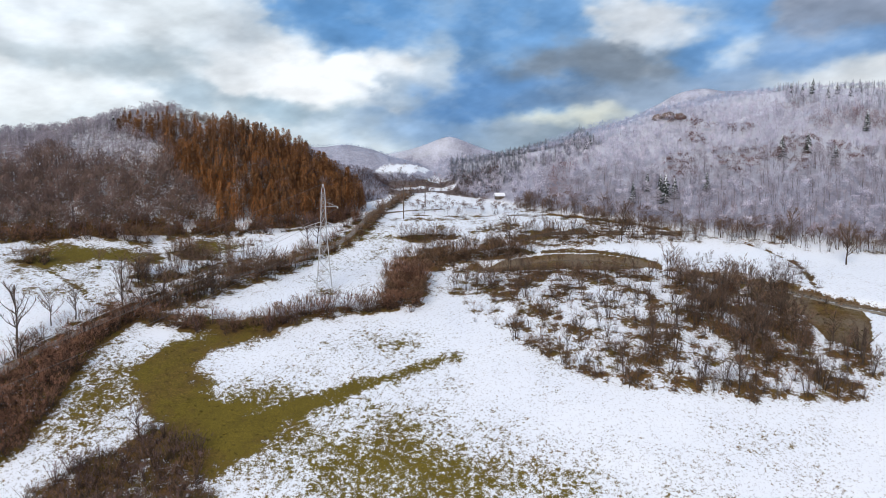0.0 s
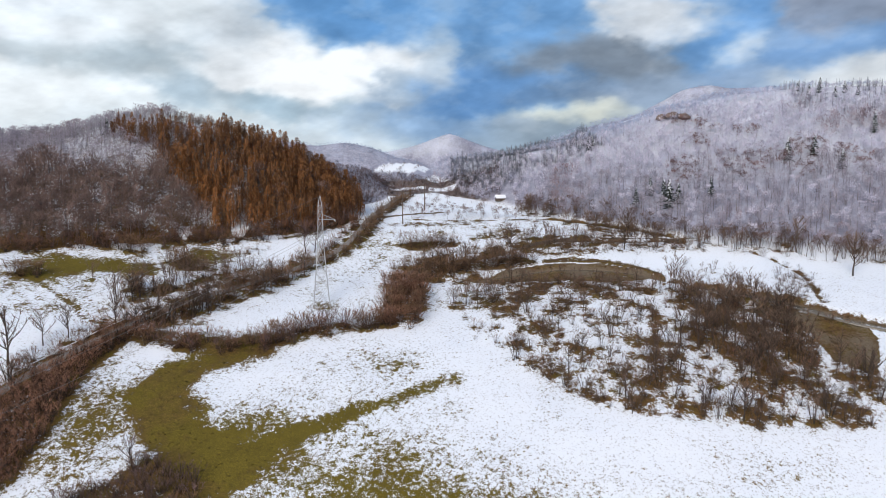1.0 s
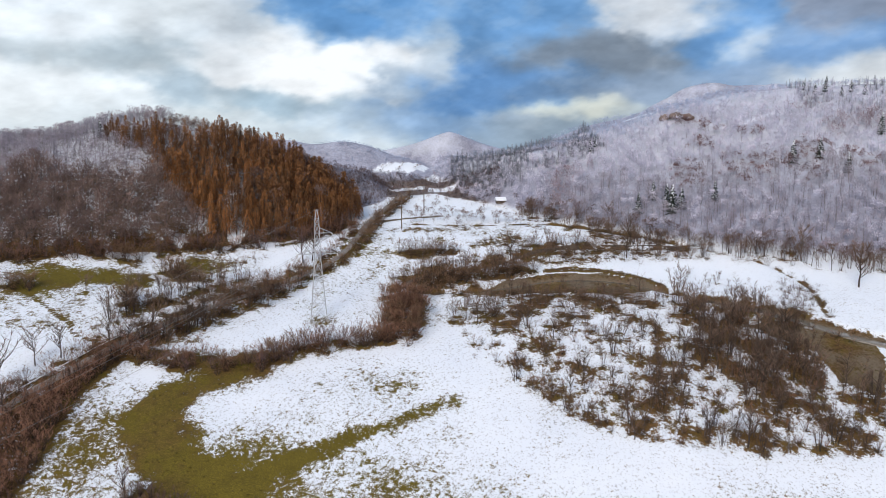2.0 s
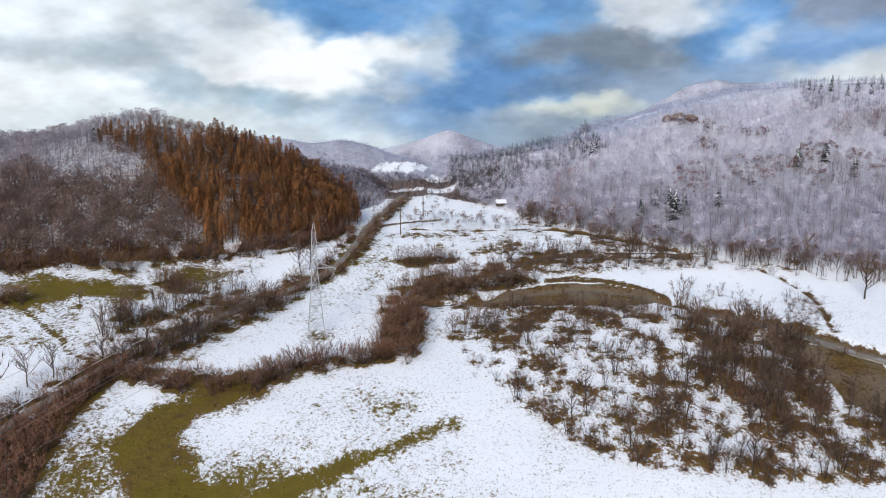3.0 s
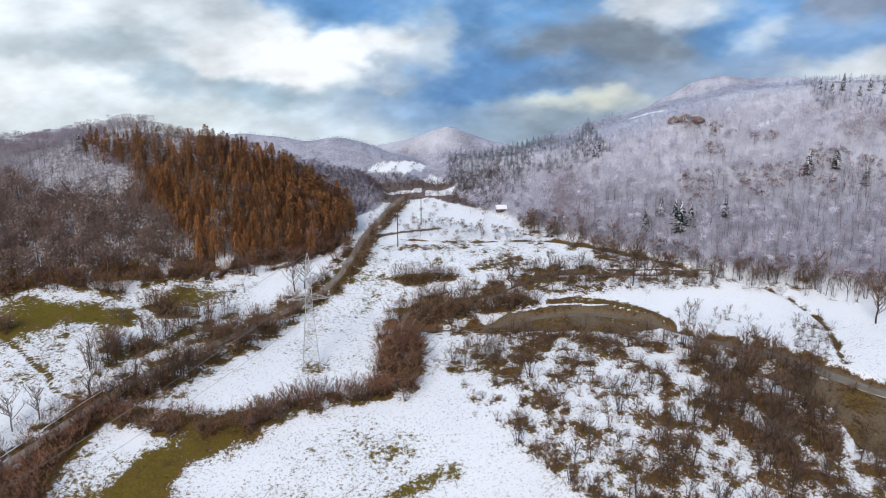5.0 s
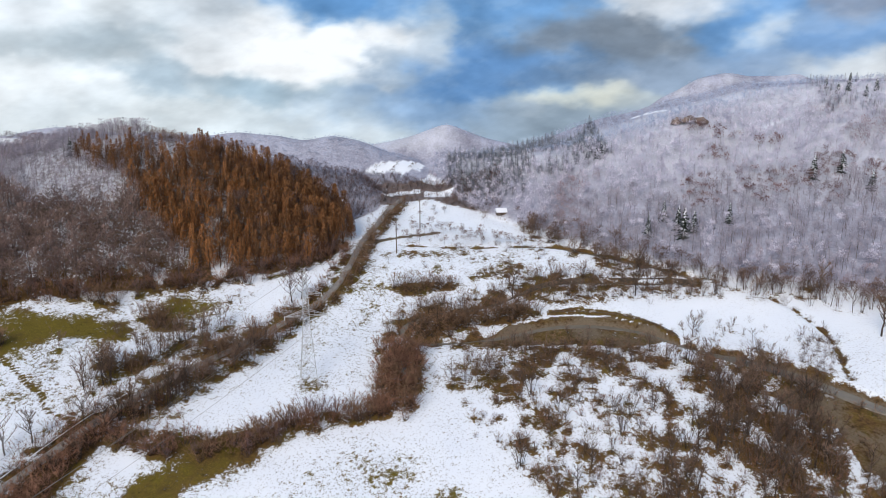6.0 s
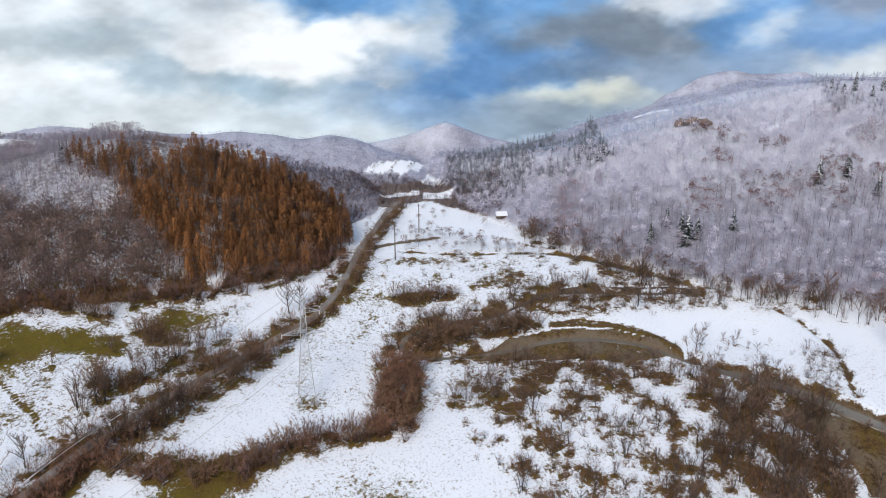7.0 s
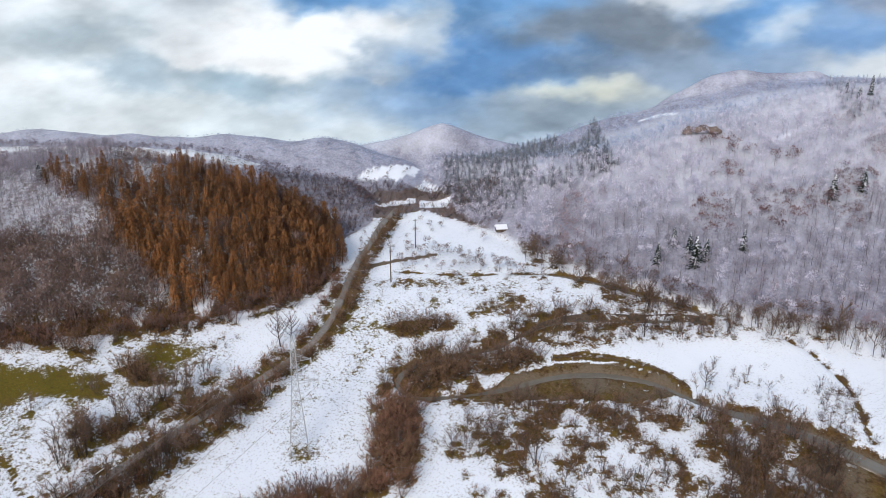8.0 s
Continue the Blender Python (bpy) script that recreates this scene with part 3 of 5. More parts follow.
    snow -= 0.42 * w
    w = ease((1.6 - away(soft_course(TRACK), X, Y)) / 1.0)
    snow -= 1.2 * w
    gravel += w
    # under the trees of the hill
    hill = ease((Y - left_foot(X) + 3) / 6) * (X < -25) * (Y < 380) * ease((left_crest_z(X) - floor_z(Y) - 2) / 4)
    snow -= 0.55 * hill * (1 + 0.5 * wave(X, Y, 7, 9.0)) * np.where(land(X, Y) > 40, 0.7, 1.0)
    green -= 0.3 * hill
    slope = ease((Y - right_foot(X)) / 6) * ease((X - 2) / 14)
    snow -= slope * (0.32 + 0.14 * wave(X, Y, 12, 5.0)) * ease((432 - Y) / 25)
    high = land(X, Y)
    snow += 0.4 * slope * ease((high - 30) / 25)
    frost += ease((Y - right_foot(X) - 3 + 2 * wave(X, Y, 6, 2.0)) / 7) * ease((X - 2) / 14) * (1 - 0.40 * ease((high - 28) / 25))
    frost += hill * ease((Y - left_foot(X) - 5) / 6) * (0.12 + 0.25 * ease((high - 36 + 8 * wave(X, Y, 25, 3.0)) / 10) * ease((-105 - X) / 14))
    w = ease((0.8 - away([(-140, 255), (-123, 241.3), (-116, 236.4), (-113, 231), (-104, 227.5)], X, Y)) / 0.8)
    snow -= 0.7 * w
    far = ease((Y - 392) / 12) * (land(X, Y) < 47) * (land(X, Y) > floor_z(Y) + 3) * (X < 12)
    snow -= 0.45 * far
    green -= 0.4 * far
    behind = ease((Y - left_crest_y(X) - 2) / 6) * (X < -28) * (Y < 400)
    frost = np.maximum(frost, 0.85 * behind)
    snow -= 0.4 * behind
    # distance haze painted in: paler, bluer snow and frost on the far heights
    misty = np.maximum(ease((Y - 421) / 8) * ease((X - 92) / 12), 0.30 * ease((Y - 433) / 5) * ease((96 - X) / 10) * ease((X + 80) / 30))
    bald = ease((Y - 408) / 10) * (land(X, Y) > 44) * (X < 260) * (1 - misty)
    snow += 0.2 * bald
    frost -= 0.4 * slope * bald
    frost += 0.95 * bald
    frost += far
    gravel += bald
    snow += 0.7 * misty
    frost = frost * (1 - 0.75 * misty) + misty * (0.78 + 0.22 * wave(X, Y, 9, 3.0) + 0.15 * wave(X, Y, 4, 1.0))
    snow -= 0.5 * inside(FAR_FOOT, X, Y)
    green -= 0.8 * inside(FAR_FOOT, X, Y)
    frost = np.maximum(frost, 0.3 * inside(FAR_FOOT, X, Y))
    for pts in CLEARINGS:
        snow += 0.9 * inside(pts, X, Y)
        frost *= 1 - inside(pts, X, Y)
    gully = ease((1.6 - away([(146, 377), (154, 380), (164, 384)], X, Y)) / 1.2)
    gully = np.maximum(gully, ease((1.8 - away([(99, 417), (108, 416), (113, 412)], X, Y)) / 1.2))
    snow += gully
    frost *= 1 - gully
    w = ease((4 - np.abs(Y - left_foot(X))) / 4) * (X < -38) * (X > -165)
    snow -= 0.3 * w * (1 + wave(X, Y, 5, 8.0))
    green -= 0.5 * w
    for cx, cy, rx, ry in ((-104, 301, 4.5, 2.4), (-122, 290.5, 6, 2.2), (-72, 307, 4.5, 3.0), (-140, 287, 5, 2.0)):
        w = np.exp(-((X - cx + 0.6 * (Y - cy)) / rx) ** 2 - ((Y - cy) / ry) ** 2)
        snow += 1.1 * w
        frost *= 1 - w
    snow += 1.3 * np.exp(-((X + 84) / 3.2) ** 2 - ((Y - 310) / 3.0) ** 2)
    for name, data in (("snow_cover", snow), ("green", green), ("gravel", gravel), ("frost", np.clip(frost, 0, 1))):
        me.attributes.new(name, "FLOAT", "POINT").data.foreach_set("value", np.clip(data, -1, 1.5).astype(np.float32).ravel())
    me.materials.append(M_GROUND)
    COVER.update(xs=xs, ys=ys, snow=snow)
    return tagged(new("ground", me), "snowy valley floor and hills with olive grass showing through", "ground", kind="structure")


build_ground()


def ribbon(name, course, wide, lift, mat, label, category, thick=0.12, flat=None):
    """A strip of even width along a course: a slab with a top and two sides."""
    p = rounded(course, 1.5)
    d = np.gradient(p, axis=0)
    n = np.stack([-d[:, 1], d[:, 0]], 1) / np.hypot(d[:, 0], d[:, 1])[:, None]
    bm = bmesh.new()
    rows = []
    for i, (c, m) in enumerate(zip(p, n)):
        w = wide(*c) if callable(wide) else wide * (1 + 0.10 * math.sin(i * 0.7) + 0.06 * math.sin(i * 1.9)) / 2
        row = []
        for s in (-1, -0.5, 0, 0.5, 1):
            q = c + m * w * s
            z = float(land(*q)) if flat is None else float(land(*c)) + flat
            row.append(bm.verts.new((q[0], q[1], z + lift)))
        lows = [bm.verts.new((row[k].co.x, row[k].co.y, row[k].co.z - thick)) for k in (0, 4)]
        rows.append([lows[0], *row, lows[1]])
    for u, v in zip(rows, rows[1:]):
        for k in range(6):
            bm.faces.new((u[k], u[k + 1], v[k + 1], v[k]))
    me = bpy.data.meshes.new(name)
    bmesh.ops.recalc_face_normals(bm, faces=bm.faces)
    bm.to_mesh(me)
    bm.free()
    me.polygons.foreach_set("use_smooth", np.ones(len(me.polygons), bool))
    me.materials.append(mat)
    return tagged(new(name, me), label, category, kind="structure")


ribbon("road", ROAD, 2.5, 0.16, M_ROAD, "worn grey-brown country road between bare bushes", "road", 0.5)
ribbon("water", RIVER, lambda x, y: float(river_half(x, y)) + 0.1, 0.0, M_WATER, "shallow grey-brown stream winding through the meadow", "stream", 0.4, -0.95)
ribbon("water_upper", UPPER_RIVER, lambda x, y: 0.3 + 0.9 * float(ease((x - 40) / 15)), 0.0, M_WATER, "narrow upper stream with brown banks", "stream", 0.4, -0.55)


def earth_bank(course, high):
    """A ragged bank of bare earth that the stream has cut, as a closed ridge of clods along a course."""
    p = rounded(course, 0.6)
    d = np.gradient(p, axis=0)
    n = np.stack([d[:, 1], -d[:, 0]], 1) / np.hypot(d[:, 0], d[:, 1])[:, None]
    r = random.Random(77)
    bm = bmesh.new()
    rows = []
    for c, m in zip(p, n):
        z = float(land(*c))
        h = high * r.uniform(0.7, 1.15)
        ring = ((-0.5, -1.2), (-0.35, 0.0), (0.1, 0.12 * r.random()), (0.5 + 0.3 * r.random(), -0.35 * h), (0.75 + 0.5 * r.random(), -0.75 * h), (1.5 + 0.4 * r.random(), -1.3 * h))
        rows.append([bm.verts.new((c[0] + m[0] * o, c[1] + m[1] * o, z + v)) for o, v in ring])
    for u, v in zip(rows, rows[1:]):
        for k in range(6):
            bm.faces.new((u[k], u[(k + 1) % 6], v[(k + 1) % 6], v[k]))
    bm.faces.new(rows[0]), bm.faces.new(rows[-1][::-1])
    bmesh.ops.recalc_face_normals(bm, faces=bm.faces)
    me = bpy.data.meshes.new("stream_bank")
    bm.to_mesh(me)
    bm.free()
    me.materials.append(M_EARTH)
    tagged(new("stream_bank", me), "dark cut earth bank along the outer bend of the stream", "bank", kind="structure")


M_EARTH = speckled("wet_dark_earth", (0.022, 0.017, 0.013), (0.15, 0.115, 0.085), 0.9, 0.8, 0.3, big=0.2, grain=0.0)
earth_bank([(38, 286.6), (46, 286.6), (57.8, 285.4), (67.5, 282.7), (74.6, 279), (79.6, 273.5), (80.5, 270)], 1.5)
earth_bank([(26, 294.5), (31, 298.5), (37, 303.4), (48, 306.6), (58, 306.8), (72, 305.6), (86, 306.4), (98, 304.5)], 1.3)


# ---- sky behind the hills: bearing in degrees, height, spread in both, colour, weight ----
def value_noise(u, v, seed):
    r = np.random.RandomState(seed).rand(64, 64)
    iu, iv = np.floor(u).astype(int), np.floor(v).astype(int)
    fu, fv = u - iu, v - iv
    fu, fv = fu * fu * (3 - 2 * fu), fv * fv * (3 - 2 * fv)
    g = lambda p, q: r[p % 64, q % 64]
    return (g(iu, iv) * (1 - fu) + g(iu + 1, iv) * fu) * (1 - fv) + (g(iu, iv + 1) * (1 - fu) + g(iu + 1, iv + 1) * fu) * fv


def fbm(u, v, seed, octaves=5):
    s = 0
    for k in range(octaves):
        s = s + (value_noise(u * 2 ** k, v * 2 ** k, seed + k) - 0.5) * 0.55 ** k
    return s


LEFT_CLOUDS = [
    (-26.8, 119, 3.9, 11.5, 236, 243, 248, 1.0),
    (-21.2, 121, 3.9, 9.0, 222, 230, 234, 1.0),
    (-22.7, 103, 3.9, 7.9, 178, 192, 200, 1.3),
    (-27.0, 103, 2.3, 6.4, 196, 208, 214, 1.0),
    (-17.9, 85, 1.7, 7.0, 168, 186, 198, 1.2),
    (-12.2, 78, 3.2, 5.2, 158, 180, 194, 1.4),
    (-9.0, 99, 4.8, 11.7, 250, 252, 252, 1.6),
    (-14.4, 103, 2.7, 9.5, 232, 238, 242, 1.0),
    (-26.2, 81, 4.7, 12.0, 238, 244, 246, 1.2),
    (-20.5, 69, 6.0, 7.6, 226, 234, 236, 1.0),
    (-10.7, 64, 5.3, 7.3, 214, 224, 228, 1.0),
    (-15.0, 120, 3.4, 8.1, 206, 216, 224, 0.9),
]
RIGHT_CLOUDS = [
    (-6.5, 128, 2.8, 8.3, 104, 152, 204, 1.4),
    (-3.3, 92, 1.4, 6.6, 140, 160, 180, 1.0),
    (-0.5, 109, 1.2, 13.1, 196, 210, 222, 1.1),
    (2.8, 122, 4.4, 9.7, 112, 156, 204, 1.2),
    (4.8, 89, 4.4, 9.9, 104, 146, 196, 1.6),
    (11.2, 106, 4.2, 9.0, 130, 142, 156, 1.5),
    (8.9, 86, 3.2, 5.3, 120, 138, 160, 1.2),
    (15.6, 126, 2.6, 6.2, 214, 220, 226, 1.6),
    (21.5, 109, 1.2, 5.5, 226, 232, 236, 1.8),
    (19.7, 115, 2.5, 12.2, 112, 158, 210, 1.2),
    (25.3, 108, 2.9, 8.8, 126, 162, 206, 1.2),
    (27.3, 123, 2.4, 6.3, 142, 154, 174, 1.3),
]
LOW_CLOUDS = [
    (10.9, 73, 3.1, 5.3, 226, 228, 214, 1.7),
    (16.7, 85, 2.2, 7.7, 150, 168, 190, 1.2),
    (27.0, 91, 2.5, 5.9, 222, 226, 228, 1.5),
    (23.0, 93, 3.0, 7.3, 152, 176, 206, 1.2),
    (-0.9, 67, 5.0, 6.1, 142, 172, 206, 1.5),
    (6.1, 64, 3.6, 5.4, 150, 166, 180, 1.3),
    (14.1, 71, 2.3, 6.5, 160, 176, 192, 1.1),
    (-5.8, 66, 2.5, 6.1, 182, 202, 220, 1.2),
]
SKY_GLOW = 1.0


def build_sky():
    ang = np.radians(np.r_[np.linspace(-62, -36, 20)[:-1], np.linspace(-36, 36, 420), np.linspace(36, 62, 20)[1:]])
    zs = np.r_[np.linspace(-80, 40, 6), np.linspace(44, 160, 170), np.linspace(165, 420, 16)]
    A, Z = np.meshgrid(ang, zs)
    R = 475.0
    me = grid_mesh("backdrop", np.arange(len(ang)), np.arange(len(zs)), Z * 0)
    me.vertices.foreach_set("co", np.stack([R * np.sin(A), R * np.cos(A), Z], -1).astype(np.float32).ravel())
    D = np.degrees(A)
    wu, wv = fbm(D / 5, Z / 26, 11), fbm(D / 5, Z / 26, 31)
    fu, fv = fbm(D / 1.8, Z / 9, 51), fbm(D / 1.8, Z / 9, 71)
    U, V = D + 2.6 * wu + 1.3 * fu, Z + 8 * wv + 4.5 * fv
    num, den = np.zeros((*A.shape, 3)), np.full(A.shape, 1e-4)
    num += np.array([0.72, 0.79, 0.86]) * 1e-4
    for cx, cz, sx, sz, r, g, b, w in LEFT_CLOUDS + RIGHT_CLOUDS + LOW_CLOUDS:
        k = w * np.exp(-0.5 * np.minimum(((U - cx) / sx) ** 2 + ((V - cz) / sz) ** 2, 60)) ** 1.9
        num += k[..., None] * np.array([r, g, b]) / 255
        den += k
    col = num / den[..., None]
    grain = fbm(D / 2.6 + 3, Z / 11, 91, 6)
    veil = np.clip(fbm(D / 3.2 + 7, Z / 14, 131, 6) * 1.4, -0.5, 0.5)[..., None]
    col = col * (1 + 0.11 * grain[..., None]) + 0.03 * grain[..., None]
    col = col + np.where(veil > 0, veil * 0.22 * (1 - col), veil * 0.10 * (col - np.array([0.45, 0.56, 0.68])))
    col = np.clip(col, 0, 1.0) ** 2.2
    rgba = np.concatenate([col, np.ones((*A.shape, 1))], -1)
    me.color_attributes.new("sky_colour", "FLOAT_COLOR", "POINT").data.foreach_set("color", rgba.astype(np.float32).ravel())
    m = bpy.data.materials.new("cloudy_sky")
    m.use_nodes = True
    t = m.node_tree
    t.nodes.remove(t.nodes["Principled BSDF"])
    at, em = t.nodes.new("ShaderNodeAttribute"), t.nodes.new("ShaderNodeEmission")
    at.attribute_name = "sky_colour"
    em.inputs[1].default_value = SKY_GLOW
    t.links.new(at.outputs["Color"], em.inputs[0])
    t.links.new(em.outputs[0], t.nodes["Material Output"].inputs[0])
    me.materials.append(m)
    return tagged(new("backdrop", me), "broken winter clouds, white and blue, over the hills", "sky", kind="structure")


build_sky()


# ---- woody plants ----
class Wood:
    """Collects tapering three-sided twigs and stems as one mesh."""

    def __init__(self, thin=False):
        self.v, self.f, self.thin = [], [], thin

    def stem(self, p, q, r0, r1, sides=3):
        p, q = np.array(p, float), np.array(q, float)
        d = q - p
        d /= np.linalg.norm(d) + 1e-9
        s = np.cross(d, (0.3, 0.9, 0.2) if abs(d[2]) > 0.8 else (0, 0, 1))
        s /= np.linalg.norm(s) + 1e-9
        c = np.cross(d, s)
        i = len(self.v)
        if self.thin and r1 <= 0.004:
            self.v += [tuple(p - r0 * s), tuple(p + r0 * s), tuple(q)]
            self.f.append((i, i + 1, i + 2))
            return
        sides = 3 if self.thin else sides
        ring = [math.tau * k / sides for k in range(sides)]
        self.v += [tuple(p + r0 * (math.cos(w) * s + math.sin(w) * c)) for w in ring]
        if r1 <= 0.004:
            self.v.append(tuple(q))
            self.f += [(i + k, i + (k + 1) % sides, i + sides) for k in range(sides)]
        else:
            self.v += [tuple(q + r1 * (math.cos(w) * s + math.sin(w) * c)) for w in ring]
            self.f += [(i + k, i + (k + 1) % sides, i + sides + (k + 1) % sides, i + sides + k) for k in range(sides)]

    def mesh(self, name, mat):
        me = bpy.data.meshes.new(name)
        me.from_pydata(self.v, [], self.f)
        me.materials.append(mat)
        return me


def bare_tree(seed, limbs=9, twigs=90, spread=0.30, first=0.28, twig_r=0.016, long=0.16, thin=False):
    """A leafless tree one metre high: trunk and limbs, and the twigs as a crown."""
    r = random.Random(seed)
    trunk, crown = Wood(thin), Wood(True)
    pts, x, y = [], 0.0, 0.0
    for k in range(6):
        pts.append((x, y, k / 5 * 0.93 - (0.02 if k == 0 else 0)))
        x, y = x + r.uniform(-0.025, 0.025), y + r.uniform(-0.025, 0.025)
    if thin:
        trunk.stem(pts[0], pts[3], 0.014, 0.008)
        trunk.stem(pts[3], pts[5], 0.008, 0)
    for k in range(0 if thin else 5):
        trunk.stem(pts[k], pts[k + 1], 0.024 * (1 - k / 5.4), 0.024 * (1 - (k + 1) / 5.4), 5)
    arms = [(np.array(pts[3]), np.array(pts[5]))]
    for k in range(limbs):
        h = first + (0.9 - first) * (k + r.random()) / limbs
        i = min(int(h / 0.93 * 5), 4)
        base = np.array(pts[i]) + (np.array(pts[i + 1]) - np.array(pts[i])) * (h / 0.93 * 5 - i)
        w, out = r.uniform(0, math.tau), spread * (1.15 - 0.75 * h) * r.uniform(0.7, 1.2)
        mid = base + np.array([math.cos(w) * out * 0.6, math.sin(w) * out * 0.6, out * r.uniform(0.4, 0.8)])
        tip = mid + np.array([math.cos(w + r.uniform(-0.5, 0.5)) * out * 0.6, math.sin(w) * out * 0.6, out * r.uniform(0.6, 1.1)])
        trunk.stem(base, mid, 0.011, 0 if thin else 0.007)
        trunk.stem(mid, tip, 0.007, 0)
        arms += [(base, mid), (mid, tip), (mid, tip)]
    for k in range(twigs):
        p, q = arms[r.randrange(len(arms))]
        s = p + (q - p) * r.random()
        w = r.uniform(0, math.tau)
        ln = long * r.uniform(0.5, 1.2)
        d = np.array([math.cos(w) * 0.75, math.sin(w) * 0.75, r.uniform(0.1, 1.1)])
        crown.stem(s, s + d * ln, twig_r * r.uniform(0.5, 1.1), 0)
    return trunk, crown


def shrub(seed, stems=13, twigs=360, spread=0.50, twig_r=0.0100, thin=False):
    """A many-stemmed bush one metre high."""
    r = random.Random(seed)
    trunk, crown = Wood(thin), Wood(True)
    if thin:
        twigs, twig_r = int(0.76 * twigs), 1.15 * twig_r
    arms = []
    for k in range(stems):
        w, o = r.uniform(0, math.tau), r.uniform(0.1, 1.0)
        p = np.array([math.cos(w) * o * 0.12, math.sin(w) * o * 0.12, -0.03])
        q = p + np.array([math.cos(w) * o * spread * 0.5, math.sin(w) * o * spread * 0.5, r.uniform(0.3, 0.5)])
        t = q + np.array([math.cos(w) * o * spread * 0.7, math.sin(w) * o * spread * 0.7, r.uniform(0.25, 0.5)])
        trunk.stem(p, q, 0.010, 0 if thin else 0.007)
        trunk.stem(q, t, 0.007, 0)
        arms += [(p, q), (q, t), (q, t), (q, t)]
    for k in range(twigs):
        p, q = arms[r.randrange(len(arms))]
        s = p + (q - p) * r.uniform(0.25, 1)
        w = r.uniform(0, math.tau)
        d = np.array([math.cos(w) * 0.85, math.sin(w) * 0.85, r.uniform(-0.15, 1.0)]) * r.uniform(0.06, 0.17)
        crown.stem(s, s + d, twig_r * r.uniform(0.5, 1.1), 0)
    return trunk, crown


def clump(seed, stems=8, twigs=340, thin=False):
    """A clump of upright alder stems one metre high, with a haze of fine twigs over the upper two thirds."""
    r = random.Random(seed)
    trunk, crown = Wood(thin), Wood(True)
    arms = []
    for k in range(stems):
        w, o, top = r.uniform(0, math.tau), r.uniform(0.03, 0.19), r.uniform(0.6, 0.95)
        p = np.array([math.cos(w) * o * 0.5, math.sin(w) * o * 0.5, -0.02])
        m = p + np.array([math.cos(w) * o * 0.6, math.sin(w) * o * 0.6, 0.5 * top])
        t = m + np.array([math.cos(w) * o * 0.9 + r.uniform(-0.03, 0.03), math.sin(w) * o * 0.9 + r.uniform(-0.03, 0.03), 0.5 * top])
        trunk.stem(p, m, 0.009, 0 if thin else 0.006)
        trunk.stem(m, t, 0.006, 0)
        arms += [(m, t), (m, t), (p + (m - p) * 0.55, m)]
        for j in range(4):
            f = r.uniform(0.1, 0.9)
            b, v = m + (t - m) * f, w + r.uniform(-1.6, 1.6)
            q = b + np.array([math.cos(v) * 0.13, math.sin(v) * 0.13, r.uniform(0.08, 0.16)]) * r.uniform(0.6, 1.2)
            trunk.stem(b, q, 0.0045, 0)
            arms += [(b, q)]
    for k in range(twigs):
        p, q = arms[r.randrange(len(arms))]
        c = p + (q - p) * r.random()
        w = r.uniform(0, math.tau)
        d = np.array([math.cos(w) * 0.7, math.sin(w) * 0.7, r.uniform(0.1, 1.1)]) * r.uniform(0.05, 0.13)
        crown.stem(c, c + d, 0.0072 * r.uniform(0.6, 1.2), 0)
    return trunk, crown


def fluffy(seed, chips=100, wide=0.30, low=0.16, size=0.07, thin=False):
    """A round-crowned tree one metre high whose fine twigs are gathered into small tufts."""
    r = random.Random(seed)
    trunk, crown = Wood(thin), Wood(True)
    trunk.stem((0, 0, -0.03), (r.uniform(-0.03, 0.03), r.uniform(-0.03, 0.03), 0.6), 0.011, 0)
    lobes = [(r.uniform(-0.14, 0.14), r.uniform(-0.14, 0.14), r.uniform(low + 0.25, 0.82), r.uniform(0.5, 0.8)) for _ in range(6)]
    for k in range(chips):
        x, y, z, f = lobes[k % 6]
        w, v = r.uniform(0, math.tau), math.asin(r.uniform(-0.8, 1))
        rad = wide * f * r.uniform(0.55, 1.0)
        out = np.array([math.cos(w) * math.cos(v), math.sin(w) * math.cos(v), math.sin(v)])
        p = np.array([x, y, z]) + out * rad * np.array([1, 1, 0.75])
        p[2] = max(p[2], low * 0.6)
        d = out + np.array([r.uniform(-0.7, 0.7), r.uniform(-0.7, 0.7), r.uniform(-0.3, 0.9)])
        crown.stem(p, p + d * size * r.uniform(0.6, 1.2), size * r.uniform(0.16, 0.34), 0)
    return trunk, crown


def trunky(seed, chips=60, thin=False):
    """A tall forest tree one metre high: a clean pale stem and a narrow crown of twigs."""
    r = random.Random(seed)
    trunk, crown = Wood(thin), Wood(True)
    top = np.array([r.uniform(-0.03, 0.03), r.uniform(-0.03, 0.03), 0.92])
    trunk.stem((0, 0, -0.03), top, 0.016, 0)
    for k in range(5):
        h, w = r.uniform(0.4, 0.8), r.uniform(0, math.tau)
        trunk.stem(top * h, top * h + np.array([math.cos(w) * 0.14, math.sin(w) * 0.14, 0.16]), 0.006, 0)
    for k in range(chips):
        h, w = 0.32 + 0.68 * r.random() ** 0.8, r.uniform(0, math.tau)
        rad = 0.25 * (1.15 - abs(h - 0.62) * 1.6) * r.uniform(0.25, 1.0)
        p = np.array([math.cos(w) * rad, math.sin(w) * rad, h * 0.95])
        d = np.array([math.cos(w) * 0.6 + r.uniform(-0.3, 0.3), math.sin(w) * 0.6 + r.uniform(-0.3, 0.3), r.uniform(0.2, 1.2)])
        crown.stem(p, p + d * r.uniform(0.05, 0.11), 0.013 * r.uniform(0.5, 1.4), 0)
    return trunk, crown


